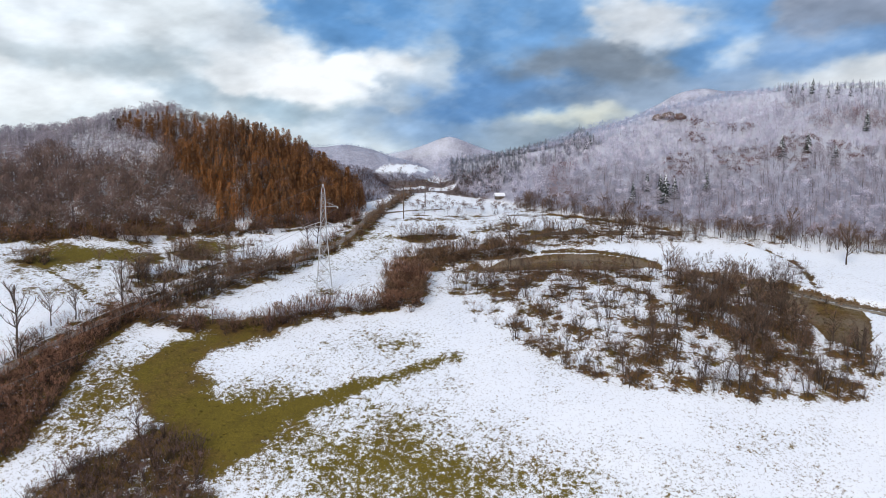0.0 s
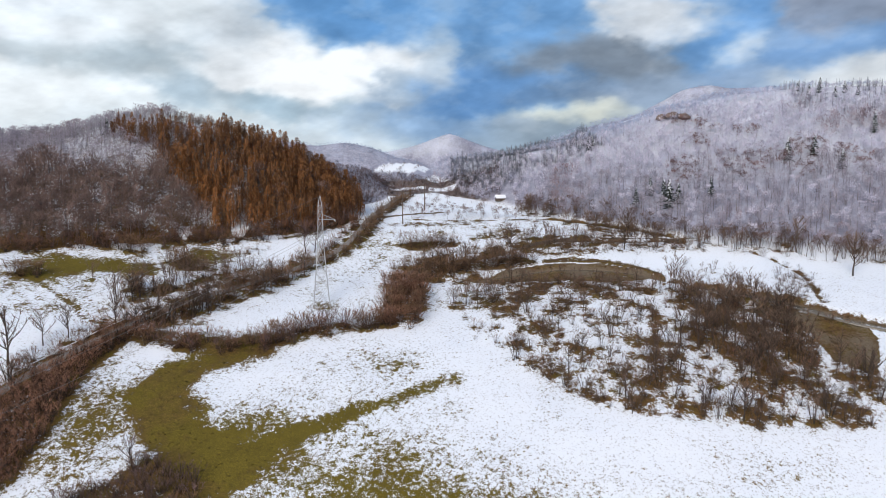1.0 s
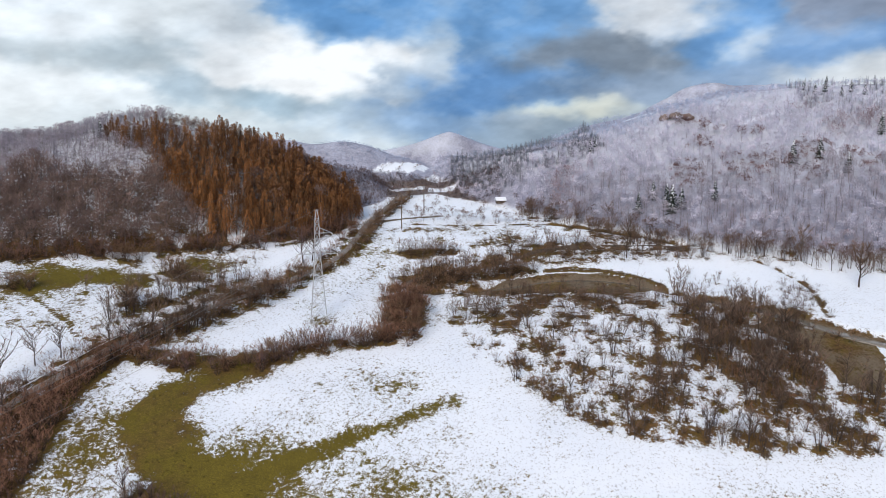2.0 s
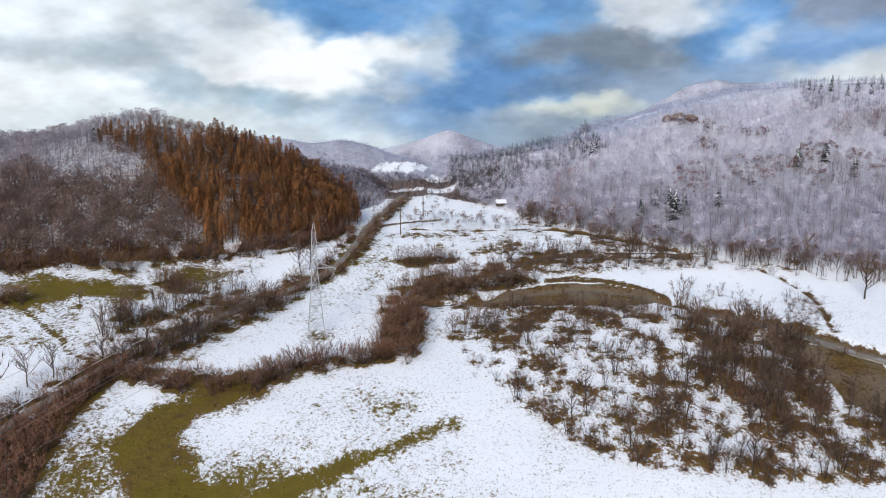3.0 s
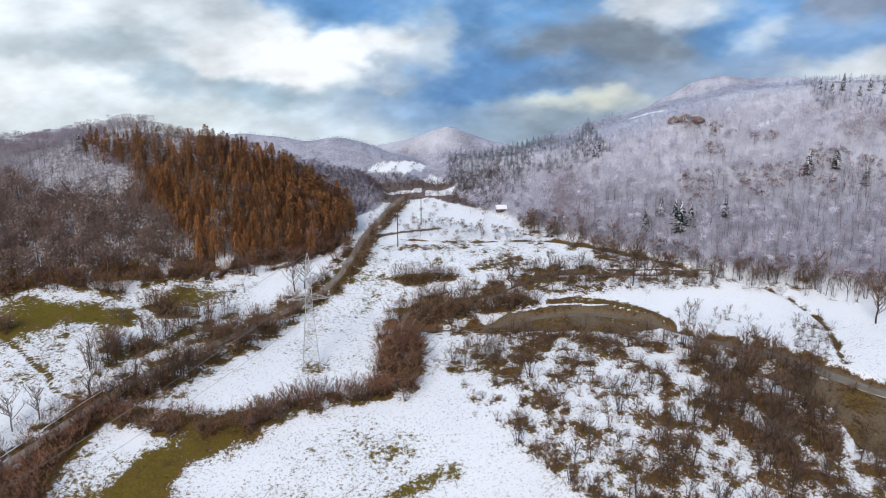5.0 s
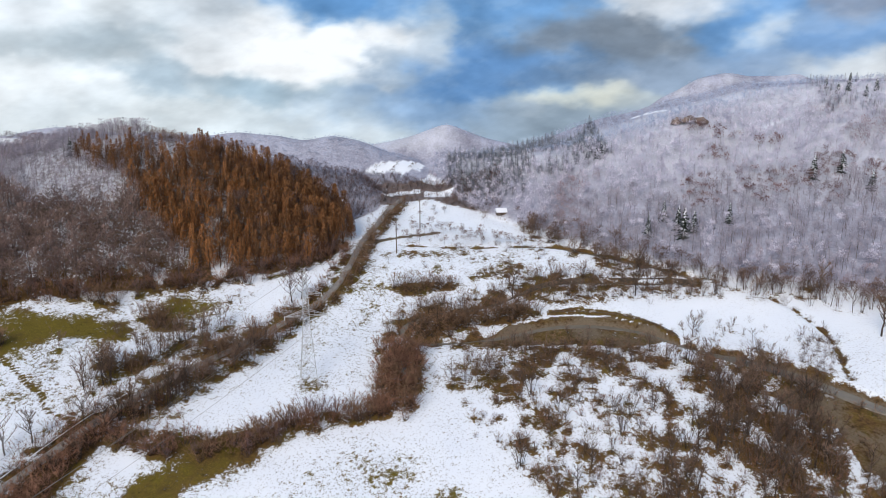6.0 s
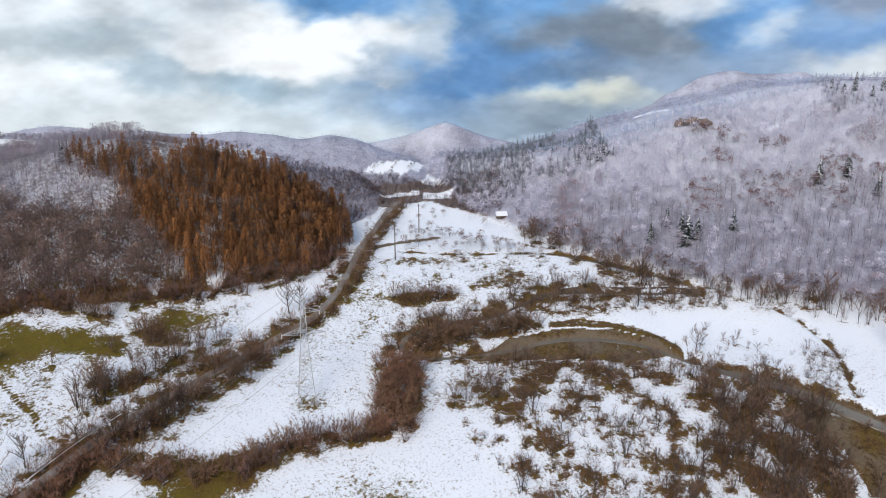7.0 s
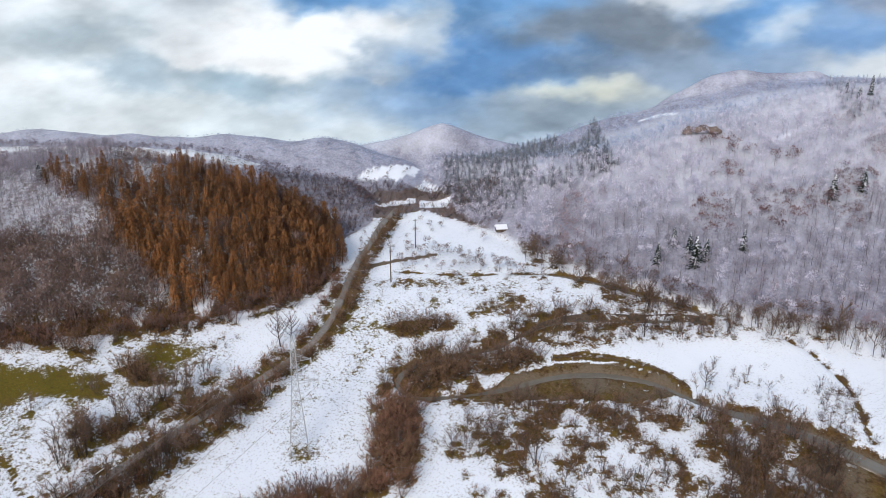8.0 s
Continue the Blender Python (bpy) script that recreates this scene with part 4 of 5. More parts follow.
def larch_shape(seed, chips=260, thin=False):
    """A slender larch one metre high, its needles in drooping tufts along short boughs."""
    r = random.Random(seed)
    trunk, crown = Wood(thin), Wood(True)
    trunk.stem((0, 0, -0.03), (0, 0, 0.96), 0.015, 0.0045, 5)
    for k in range(chips):
        h, w = 0.12 + 0.86 * r.random() ** 1.15, r.uniform(0, math.tau)
        rad = (0.025 + 0.20 * (1 - h) ** 0.8) * r.uniform(0.25, 1.05)
        p = np.array([math.cos(w) * rad, math.sin(w) * rad, h])
        d = np.array([math.cos(w) * 0.55, math.sin(w) * 0.55, r.uniform(-1.1, 0.9)])
        crown.stem(p, p + d * r.uniform(0.045, 0.085), 0.0145 * r.uniform(0.6, 1.3), 0)
    crown.stem((0, 0, 0.9), (0, 0, 1.0), 0.010, 0)
    return trunk, crown


def conifer(seed, levels=12, arms=7, width=0.20, droop=0.15, first=0.10, thick=0.03, hang=2, thin=False):
    """A conifer one metre high: a straight trunk and whorls of boughs."""
    r = random.Random(seed)
    trunk, crown = Wood(thin), Wood(thin)
    trunk.stem((0, 0, -0.03), (0, 0, 0.97), 0.022, 0.0045, 5)
    for k in range(levels):
        h = first + (0.97 - first) * (k / levels) ** 0.9
        for j in range(arms if k < levels - 2 else 4):
            w = math.tau * (j + r.random() * 0.8) / arms + k
            ln = width * (1.02 - h) / (1 - first) * r.uniform(0.65, 1.15) + 0.015
            p = np.array([0, 0, h + r.uniform(-0.02, 0.02)])
            q = p + np.array([math.cos(w) * ln, math.sin(w) * ln, -droop * ln + r.uniform(-0.02, 0.03)])
            crown.stem(p, q, thick * (1.05 - 0.6 * h), 0)
            for m in range(hang):
                s = p + (q - p) * r.uniform(0.35, 0.95)
                v = w + r.choice((-1, 1)) * r.uniform(0.5, 1.1)
                crown.stem(s, s + np.array([math.cos(v) * ln * 0.4, math.sin(v) * ln * 0.4, r.uniform(-0.05, 0.04)]), thick * 0.7, 0)
    top = np.array([0, 0, 0.9])
    crown.stem(top, top + np.array([0, 0, 0.1]), 0.014, 0)
    return trunk, crown


def as_arrays(wood):
    tris = []
    for f in wood.f:
        tris += [f] if len(f) == 3 else [(f[0], f[1], f[2]), (f[0], f[2], f[3])]
    return np.array(wood.v, np.float32), np.array(tris, np.int32)


def joined(name, shapes, places, mat):
    """Many copies of a few shapes in one mesh. places: x, y, z, height, width factor, turn, shape."""
    vs, fs, n = [], [], 0
    for x, y, z, h, w, turn, k in places:
        v, f = shapes[int(k) % len(shapes)]
        c, s = math.cos(turn) * h * w, math.sin(turn) * h * w
        vs.append(np.stack([v[:, 0] * c - v[:, 1] * s + x, v[:, 0] * s + v[:, 1] * c + y, v[:, 2] * h + z], 1))
        fs.append(f + n)
        n += len(v)
    v, f = np.concatenate(vs).astype(np.float32), np.concatenate(fs)
    me = bpy.data.meshes.new(name)
    me.vertices.add(len(v))
    me.vertices.foreach_set("co", v.ravel())
    me.loops.add(f.size)
    me.loops.foreach_set("vertex_index", f.ravel().astype(np.int32))
    me.polygons.add(len(f))
    me.polygons.foreach_set("loop_start", np.arange(0, f.size, 3, dtype=np.int32))
    me.update()
    me.materials.append(mat)
    return me


class Kind:
    """A kind of plant: its shapes, as part meshes for single ones and as arrays for thickets."""

    def __init__(self, name, make, seeds, trunk_mat, crown_mat, crown_name="crown"):
        self.name, self.trunk_mat, self.crown_mat, self.crown_name = name, trunk_mat, crown_mat, crown_name
        self.parts = [(t.mesh("trunk", trunk_mat), c.mesh(crown_name, crown_mat)) for t, c in (make(s, False) for s in seeds)]
        self.arrays = [(as_arrays(t), as_arrays(c)) for t, c in (make(s, True) for s in seeds)]

    def single(self, place, label, category, group, snow=None):
        x, y, z, h, w, turn, k = place
        top = new(self.name)
        top.empty_display_size = 0.3
        top.matrix_basis = Matrix.LocRotScale((x, y, z), Euler((0, 0, turn)), (h * w, h * w, h))
        t, c = self.parts[int(k) % len(self.parts)]
        for nm, me in (("trunk", t), (self.crown_name, c)):
            new(nm, me).parent = top
        return tagged(top, label, category, group)

    def many(self, name, places, label, category):
        """All of them as one thing with a mesh of trunks and one of twigs."""
        top = tagged(new(name), label, category, kind="stuff")
        new("trunks", joined("trunks", [q[0] for q in self.arrays], places, self.trunk_mat)).parent = top
        new("twigs", joined("twigs", [q[1] for q in self.arrays], places, self.crown_mat)).parent = top
        return top


def planted(q, h0, h1, w0=0.85, w1=1.25, sink=0.05):
    n = len(q)
    z = ground_z(q[:, 0], q[:, 1]) - sink
    return np.c_[q, z, h0 + (h1 - h0) * rng.rand(n) ** 1.3, w0 + (w1 - w0) * rng.rand(n), rng.rand(n) * 6.28, rng.randint(0, 99, n)]


KINDS = {
    "alder": Kind("bare_tree", lambda s, thin: bare_tree(s, 13, 340, 0.34, 0.24, 0.0050, 0.11, thin) if s % 4 == 0 else clump(s, 6 + s % 3, 330, thin), range(8), M_BARK, M_GREYTWIG),
    "brown": Kind("bush", lambda s, thin: shrub(s, thin=thin), range(20, 25), M_BARK, M_TWIG),
    "red": Kind("bush", lambda s, thin: shrub(s, 14, 340, thin=thin), range(30, 35), M_BARK, M_REDTWIG),
    "grey": Kind("bush", lambda s, thin: shrub(s, 9, 240, 0.40, thin=thin), range(40, 45), M_GREYBARK, M_GREYTWIG),
    "dark": Kind("bush", lambda s, thin: shrub(s, 14, 350, thin=thin), range(50, 54), M_BARK, M_DARKTWIG),
    "round": Kind("bare_tree", lambda s, thin: fluffy(s, 170, 0.30, 0.14, 0.075, thin), range(55, 60), M_BARK, M_WOODTWIG),
}
WORDS = {
    "alder": ("slender leafless tree with grey-brown twigs on the valley floor", "tree", "trees of the valley floor"),
    "brown": ("leafless brown bush rising from dead grass", "bush", "brown bushes"),
    "red": ("dense reddish-brown leafless bush", "bush", "reddish bushes"),
    "grey": ("thin grey leafless bush standing in snow", "bush", "grey bushes"),
    "dark": ("dark leafless bush with tangled twigs", "bush", "dark bushes"),
    "round": ("small round-crowned leafless tree in the snowy fields", "tree", "round-crowned trees"),
}
pool = {k: [] for k in KINDS}
for q, kind, h0, h1 in STANDS:
    pool[kind].append(planted(q, h0, h1))
pool = {k: np.vstack(v) for k, v in pool.items()}
# the nearest stand singly, the rest as thickets
nearest = np.sort(np.concatenate([v[:, 1] for k, v in pool.items() if k not in ("alder", "round")]))[300]
for kind, v in pool.items():
    near = v[:, 1] < (nearest if kind not in ("alder", "round") else np.sort(v[:, 1])[min(240 if kind == "alder" else 120, len(v) - 1)])
    for place in v[near]:
        KINDS[kind].single(place, *WORDS[kind])
    if (~near).any():
        KINDS[kind].many("thicket", v[~near], WORDS[kind][0] + ", many together", WORDS[kind][1])


# ---- woods on the slopes ----
def strewn(x0, x1, y0, y1, gap, keep):
    """A jittered stand over a rectangle, thinned by keep(x, y)."""
    gx, gy = np.meshgrid(np.arange(x0, x1, gap), np.arange(y0, y1, gap))
    q = np.stack([gx.ravel(), gy.ravel()], 1) + (rng.rand(gx.size, 2) - 0.5) * gap * 0.95
    return q[keep(q[:, 0], q[:, 1])]


def is_left_hill(x, y):
    return (y > left_foot(x) + 1) & (y < left_crest_y(x) + 9) & (left_crest_z(x) - floor_z(y) > 2)


def larch_zone(x, y):
    edge = -146 + 52 * ease((336 - y) / 34) + 6 * wave(x, y, 20, 2.0)
    return is_left_hill(x, y) & (x > edge) & (land(x, y) < 58 + 3 * wave(x, y, 15, 1.0)) & (y < left_crest_y(x) + 7)


larch = Kind("larch", lambda s, thin: larch_shape(s, 400, thin), range(60, 68), M_BARK, M_LARCH)
forest = Kind("forest_tree", lambda s, thin: trunky(s, 150 if thin else 190, thin), range(70, 77), M_GREYBARK, M_WOODTWIG)
mauve = Kind("forest_tree", lambda s, thin: trunky(s, 130, thin), range(80, 85), M_GREYBARK, M_MAUVE)
frosted = Kind("frosted_tree", lambda s, thin: fluffy(s, 150, 0.30, 0.12, 0.075, thin), range(90, 97), M_FROSTBARK, M_FROST)
far_frosted = Kind("frosted_tree", lambda s, thin: fluffy(s, 90, 0.32, 0.12, 0.09, True), range(120, 126), M_FROSTBARK, M_FROST)
# frosted trees far off, with haze painted into their twig colour
ridge_frosted = Kind("frosted_tree", lambda s, thin: fluffy(s, 42, 0.34, 0.10, 0.13, True), range(150, 155), M_FROSTBARK, M_HAZYFROST)
far_forest = Kind("forest_tree", lambda s, thin: fluffy(s, 50, 0.30, 0.15, 0.11, True), range(130, 135), M_BARK, M_FARTWIG)
spruce = Kind("spruce", lambda s, thin: conifer(s, 11, 7, 0.24, 0.35, thin=thin), range(100, 103), M_BARK, M_SPRUCE)

q = strewn(-160, -30, 290, 372, 2.4, lambda x, y: larch_zone(x, y) & (rng.rand(len(x)) < 0.88))
p = planted(q, 9.0, 14.0, 0.95, 1.25)
p[:, 3] *= 1 - 0.35 * ease((p[:, 2] - 44) / 12)
p = p[np.argsort(p[:, 1])]
for place in p[:130]:
    larch.single(place, "tall orange-brown larch on the wooded hill", "tree", "larches on the hill")
larch.many("larch_wood", p[130:], "orange autumn larches covering the hillside", "trees")

q = strewn(-260, -30, 268, 372, 2.5, lambda x, y: is_left_hill(x, y) & (~larch_zone(x, y) | (rng.rand(len(x)) < 0.10)))
frost_line = 36 + 8 * wave(q[:, 0], q[:, 1], 25, 3.0)
high = land(q[:, 0], q[:, 1]) > frost_line
high &= q[:, 0] < -122
p = planted(q[~high], 8.0, 13.0, 0.9, 1.4)
p[:, 3] *= 1 - 0.55 * ease((p[:, 2] - 44) / 12)
p = p[np.argsort(p[:, 1])]
for place in p[:130]:
    forest.single(place, "tall dark leafless tree at the wood's edge", "tree", "trees of the wood")
forest.many("bare_wood", p[130:], "dark leafless deciduous wood on the hill", "trees")
mauve.many("frosty_wood", planted(q[high], 5.5, 8.5), "frost-pale leafless wood near the hilltop", "trees")
# close low growth along the crest
q = strewn(-260, -70, 334, 362, 1.9, lambda x, y: is_left_hill(x, y) & (np.abs(y - left_crest_y(x)) < 7))
pale = q[:, 0] < -126 + 8 * wave(q[:, 0], q[:, 1], 9, 1.0)
low_forest = Kind("forest_tree", lambda s, thin: fluffy(s, 60, 0.34, 0.1, 0.10, True), range(170, 174), M_BARK, M_DARKTWIG)
low_mauve = Kind("forest_tree", lambda s, thin: fluffy(s, 60, 0.34, 0.1, 0.10, True), range(175, 179), M_FROSTBARK, M_MAUVE)
low_forest.many("crest_wood", planted(q[~pale], 2.2, 3.6, 1.0, 1.5), "dark leafless wood along the hill's crest", "trees")
low_mauve.many("crest_wood", planted(q[pale], 2.2, 3.8, 1.0, 1.5), "frost-pale leafless wood along the hill's crest", "trees")


def is_right_hill(x, y):
    return (x > -5) & (y > right_foot(x) + 1) & (y < 434)


q = strewn(-5, 270, 270, 435, 2.75, lambda x, y: is_right_hill(x, y) & (y < 432) & ~((y > 419) & (x > 100)) & ((y < right_crest_y(x) + 8) | (rng.rand(len(x)) < 0.8)))
p = off_clearings(planted(q, 5.0, 8.2, 0.85, 1.25))
p[:, 3] *= 1 - 0.5 * ease((p[:, 1] - 372) / 40)
p = p[np.argsort(p[:, 1])]
near_ok = np.abs(p[:, 0]) < 200
edge_trees = p[near_ok][:170]
rest = np.vstack([p[near_ok][170:], p[~near_ok]])
greyish = Kind("frosted_tree", lambda s, thin: trunky(s, 130, thin), range(140, 145), M_GREYBARK, M_MAUVE)
for i, place in enumerate(edge_trees):
    if i % 5 < 3:
        greyish.single(place, "greyish leafless tree with a little hoarfrost", "tree", "frosted trees at the foot of the slope")
    else:
        frosted.single(place, "pale leafless tree thick with hoarfrost", "tree", "frosted trees at the foot of the slope")
# a few stands without frost among the white ones
STAND_PLACES = [(109, 343, 7, 9), (136, 342, 12, 8), (158, 341, 11, 9), (121, 360, 6, 4), (169, 353, 10, 5), (187, 346, 9, 7), (129, 372, 6, 4), (147, 366, 8, 3.5), (118, 376, 5, 2), (26, 396, 4, 4)]
unfrosted = np.zeros(len(rest), bool)
for cx, cy, rx, ry in STAND_PLACES:
    unfrosted |= ((rest[:, 0] - cx) / rx) ** 2 + ((rest[:, 1] - cy) / ry) ** 2 < 0.5 + 0.9 * rng.rand(len(rest))
unfrosted &= rng.rand(len(rest)) < 0.9
Kind("bare_tree", lambda s, thin: fluffy(s, 110, 0.27, 0.15, 0.075, thin), range(160, 164), M_GREYBARK, M_STANDTWIG).many(
    "brown_wood", rest[unfrosted], "reddish-brown leafless stand without frost on the pale slope", "trees")
rest = rest[~unfrosted]
lower = rest[:, 1] < 352
dull = lower & (rest[:, 2] < 32 + 9 * ease((rest[:, 0] - 110) / 40) + 14 * rng.rand(len(rest)) + 5 * wave(rest[:, 0], rest[:, 1], 16, 2.0)) & (rng.rand(len(rest)) < 0.85)
greyish.many(
    "grey_wood", rest[dull], "greyish leafless trees with a little frost low on the slope", "trees")
lower &= ~dull
frosted.many("frosted_wood", rest[lower], "leafless wood white and mauve with hoarfrost", "trees")
upper = (rest[:, 1] >= 352) & (rest[:, 1] < right_crest_y(rest[:, 0]) + 3)
far_frosted.many("frosted_wood", rest[upper], "leafless upper wood white and mauve with hoarfrost", "trees")
ridge_frosted.many("frosted_wood", rest[~upper & ~lower & ~dull], "frosted wood beyond the first crest, painted with bluish haze", "trees")

q = off_clearings(strewn(-230, 12, 362, 430, 2.3, lambda x, y: (land(x, y) > floor_z(y) + 2) & (rng.rand(len(x)) < 0.9) & ~is_left_hill(x, y)))
lowq = q[:, 1] < 409.5 + 1.5 * wave(q[:, 0], q[:, 1], 16, 2.0)
far_forest.many("far_wood", planted(q[lowq], 2.6, 4.4, 1.2, 1.7), "dark wood on the far hillside", "trees")
ridge_frosted.many("far_frosted_wood", planted(q[~lowq], 1.1, 1.8, 1.4, 2.0), "frosted wood on the far ridge, haze painted into its colour", "trees")
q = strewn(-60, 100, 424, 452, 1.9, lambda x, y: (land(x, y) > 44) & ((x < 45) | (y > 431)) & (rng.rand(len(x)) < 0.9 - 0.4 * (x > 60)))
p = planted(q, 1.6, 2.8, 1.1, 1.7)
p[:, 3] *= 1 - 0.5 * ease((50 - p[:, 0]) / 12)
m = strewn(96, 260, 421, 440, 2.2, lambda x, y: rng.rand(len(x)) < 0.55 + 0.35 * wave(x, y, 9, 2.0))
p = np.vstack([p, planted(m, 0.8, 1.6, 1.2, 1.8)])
ridge_frosted.many("ridge_wood", p, "low frosted scrub along the upper ridge, tinted with painted haze", "trees")
frosted_spruce = Kind("spruce", lambda s, thin: conifer(s, 9, 6, 0.22, 0.3, thin=thin), range(110, 114), M_FROSTBARK, M_FROSTNEEDLE)
q = off_clearings(strewn(6, 80, 378, 430, 2.5, lambda x, y: is_right_hill(x, y) & ((wave(x, y, 18, 2.5) > -0.15) | (x < 46)) & (y > right_crest_y(x) - 14 - 16 * (x < 40))))
frosted_spruce.many("spruce_wood", planted(q, 3.2, 5.2, 1.3, 1.8), "frost-grey spruces high on the long slope", "trees")
q = strewn(182, 260, 384, 412, 2.8, lambda x, y: is_right_hill(x, y) & (wave(x, y, 15, 1.0) > -0.1))
frosted_spruce.many("spruce_wood", planted(q, 3.5, 5.5), "snow-dusted spruces along the skyline", "trees")


# ---- single things of the valley ----
def part(name, bm, mat, parent, label=""):
    me = bpy.data.meshes.new(name)
    bm.to_mesh(me)
    bm.free()
    me.materials.append(mat)
    ob = new(name, me)
    ob.parent = parent
    return tagged(ob, label)


def thing(name, x, y, z, turn=0.0):
    ob = new(name)
    ob.empty_display_size = 0.3
    ob.matrix_basis = pose(x, y, z, 0, 0, turn)
    return ob


def bar(bm, p, q, r, r1=None, sides=4):
    """A straight bar between two points."""
    p, q = Vector(p), Vector(q)
    turn = (q - p).to_track_quat("Z", "Y").to_matrix().to_4x4()
    bmesh.ops.create_cone(bm, cap_ends=True, segments=sides, radius1=r, radius2=r if r1 is None else r1, depth=(q - p).length,
                          matrix=Matrix.Translation((p + q) / 2) @ turn)
    return bm


def box(bm, x0, x1, y0, y1, z0, z1):
    bmesh.ops.create_cube(bm, size=1, matrix=Matrix.Translation(((x0 + x1) / 2, (y0 + y1) / 2, (z0 + z1) / 2)) @ Matrix.Diagonal((x1 - x0, y1 - y0, z1 - z0, 1)))
    return bm


PYLON = (-40.3, 248.5)


def half_width(h):
    """Half the width of the mast at a height."""
    return float(np.interp(h, (0, 19.5, 33, 36), (2.6, 1.0, 0.62, 0.08)))


def build_pylon():
    top = thing("electricity_pylon", *PYLON, float(land(*PYLON)) - 0.1, 12)
    tagged(top, "tall grey lattice steel pylon standing in the snow", "pylon", "pylons of the power line")
    corners = ((-1, -1), (1, -1), (1, 1), (-1, 1))
    levels = [0, 5.5, 10.5, 15, 19.5, 22.5, 25.5, 28.3, 31, 33, 35.9]
    for sx, sy in corners:
        bm = bmesh.new()
        for h0, h1 in zip(levels, levels[1:]):
            bar(bm, (sx * half_width(h0), sy * half_width(h0), h0), (sx * half_width(h1), sy * half_width(h1), h1), 0.13)
        part("leg", bm, M_STEEL, top)
        part("footing", box(bmesh.new(), sx * 2.6 - 0.4, sx * 2.6 + 0.4, sy * 2.6 - 0.4, sy * 2.6 + 0.4, -0.6, 0.35), M_STONE, top, "grey concrete footing")
    for (ax, ay), (bx, by) in zip(corners, corners[1:] + corners[:1]):
        bm = bmesh.new()
        for h0, h1 in zip(levels[:-1], levels[1:-1]):
            w0, w1 = half_width(h0), half_width(h1)
            bar(bm, (ax * w0, ay * w0, h0), (bx * w1, by * w1, h1), 0.055)
            bar(bm, (bx * w0, by * w0, h0), (ax * w1, ay * w1, h1), 0.055)
            bar(bm, (ax * w1, ay * w1, h1), (bx * w1, by * w1, h1), 0.055)
        part("lattice", bm, M_STEEL, top, "crossed steel bracing")
    for side, h, reach in ((-1, 21.5, 6.4), (1, 21.5, 6.4), (1, 28.3, 4.8)):
        w = half_width(h)
        tip = Vector((side * reach, 0, h))
        bm = bmesh.new()
        for sy in (-1, 1):
            bar(bm, (side * w, sy * w, h), tip, 0.09)
            bar(bm, (side * w, sy * w, h + 1.7), tip, 0.07)
            for k in (0.3, 0.6):
                p = Vector((side * w, sy * w, h)).lerp(tip, k)
                bar(bm, p, Vector((side * w, sy * w, h + 1.7)).lerp(tip, k), 0.045)
        arm = part("crossarm", bm, M_STEEL, top)
        for sy in (-1, 1):
            bm = bmesh.new()
            for k in range(7):
                c = tip + Vector((0.0, sy * (0.25 + 0.22 * k), -0.12 - 0.06 * k))
                bmesh.ops.create_cone(bm, cap_ends=True, segments=8, radius1=0.16, radius2=0.07, depth=0.16, matrix=Matrix.Translation(c) @ pose(0, 0, 0, 90, 0, 0))
            part("insulator", bm, M_GLASS, arm, "pale string of insulator discs")
    return top


pylon = build_pylon()
NEXT = (-168.0, 102.0)
other = copy_thing(pylon, pose(*NEXT, float(land(*NEXT)) - 0.1, 0, 0, 12))


def wire(local, sag, thick):
    """A conductor slung from one mast to the next."""
    p, q = pylon.matrix_basis @ Vector(local), other.matrix_basis @ Vector(local)
    cu = bpy.data.curves.new("power_line_wire", "CURVE")
    cu.dimensions, cu.bevel_depth, cu.bevel_resolution = "3D", thick, 1
    sp = cu.splines.new("POLY")
    sp.points.add(40)
    for k, pt in enumerate(sp.points):
        f = k / 40
        c = p.lerp(q, f)
        pt.co = (c.x, c.y, c.z - 4 * sag * f * (1 - f), 1)
    cu.materials.append(M_WIRE)
    tagged(new("power_line_wire", cu), "thin weathered wire hanging from the steel pylon", "wire", "wires of the power line")


for local, sag in (((-6.4, -1.8, 21.0), 5.0), ((6.4, -1.8, 21.0), 5.2), ((4.8, -1.8, 27.8), 5.0), ((0, 0, 36.0), 3.6)):
    wire(local, sag, 0.035)


def build_pole(x, y, h):
    top = tagged(thing("utility_pole", x, y, float(land(x, y)) - 0.2, 20), "plain dark wooden utility pole in the snowy field", "pole", "utility poles")
    part("post", bar(bmesh.new(), (0, 0, 0), (0, 0, h), 0.26, 0.17, 8), M_WOOD, top)
    part("crossarm", box(bmesh.new(), -0.9, 0.9, -0.07, 0.07, h - 0.7, h - 0.55), M_WOOD, top)
    for k in (-0.7, 0.7):
        part("insulator", bar(bmesh.new(), (k, 0, h - 0.55), (k, 0, h - 0.3), 0.06, 0.04, 6), M_GLASS, top)


build_pole(-17.6, 330.5, 15.0)
build_pole(-8.6, 358.5, 13.0)


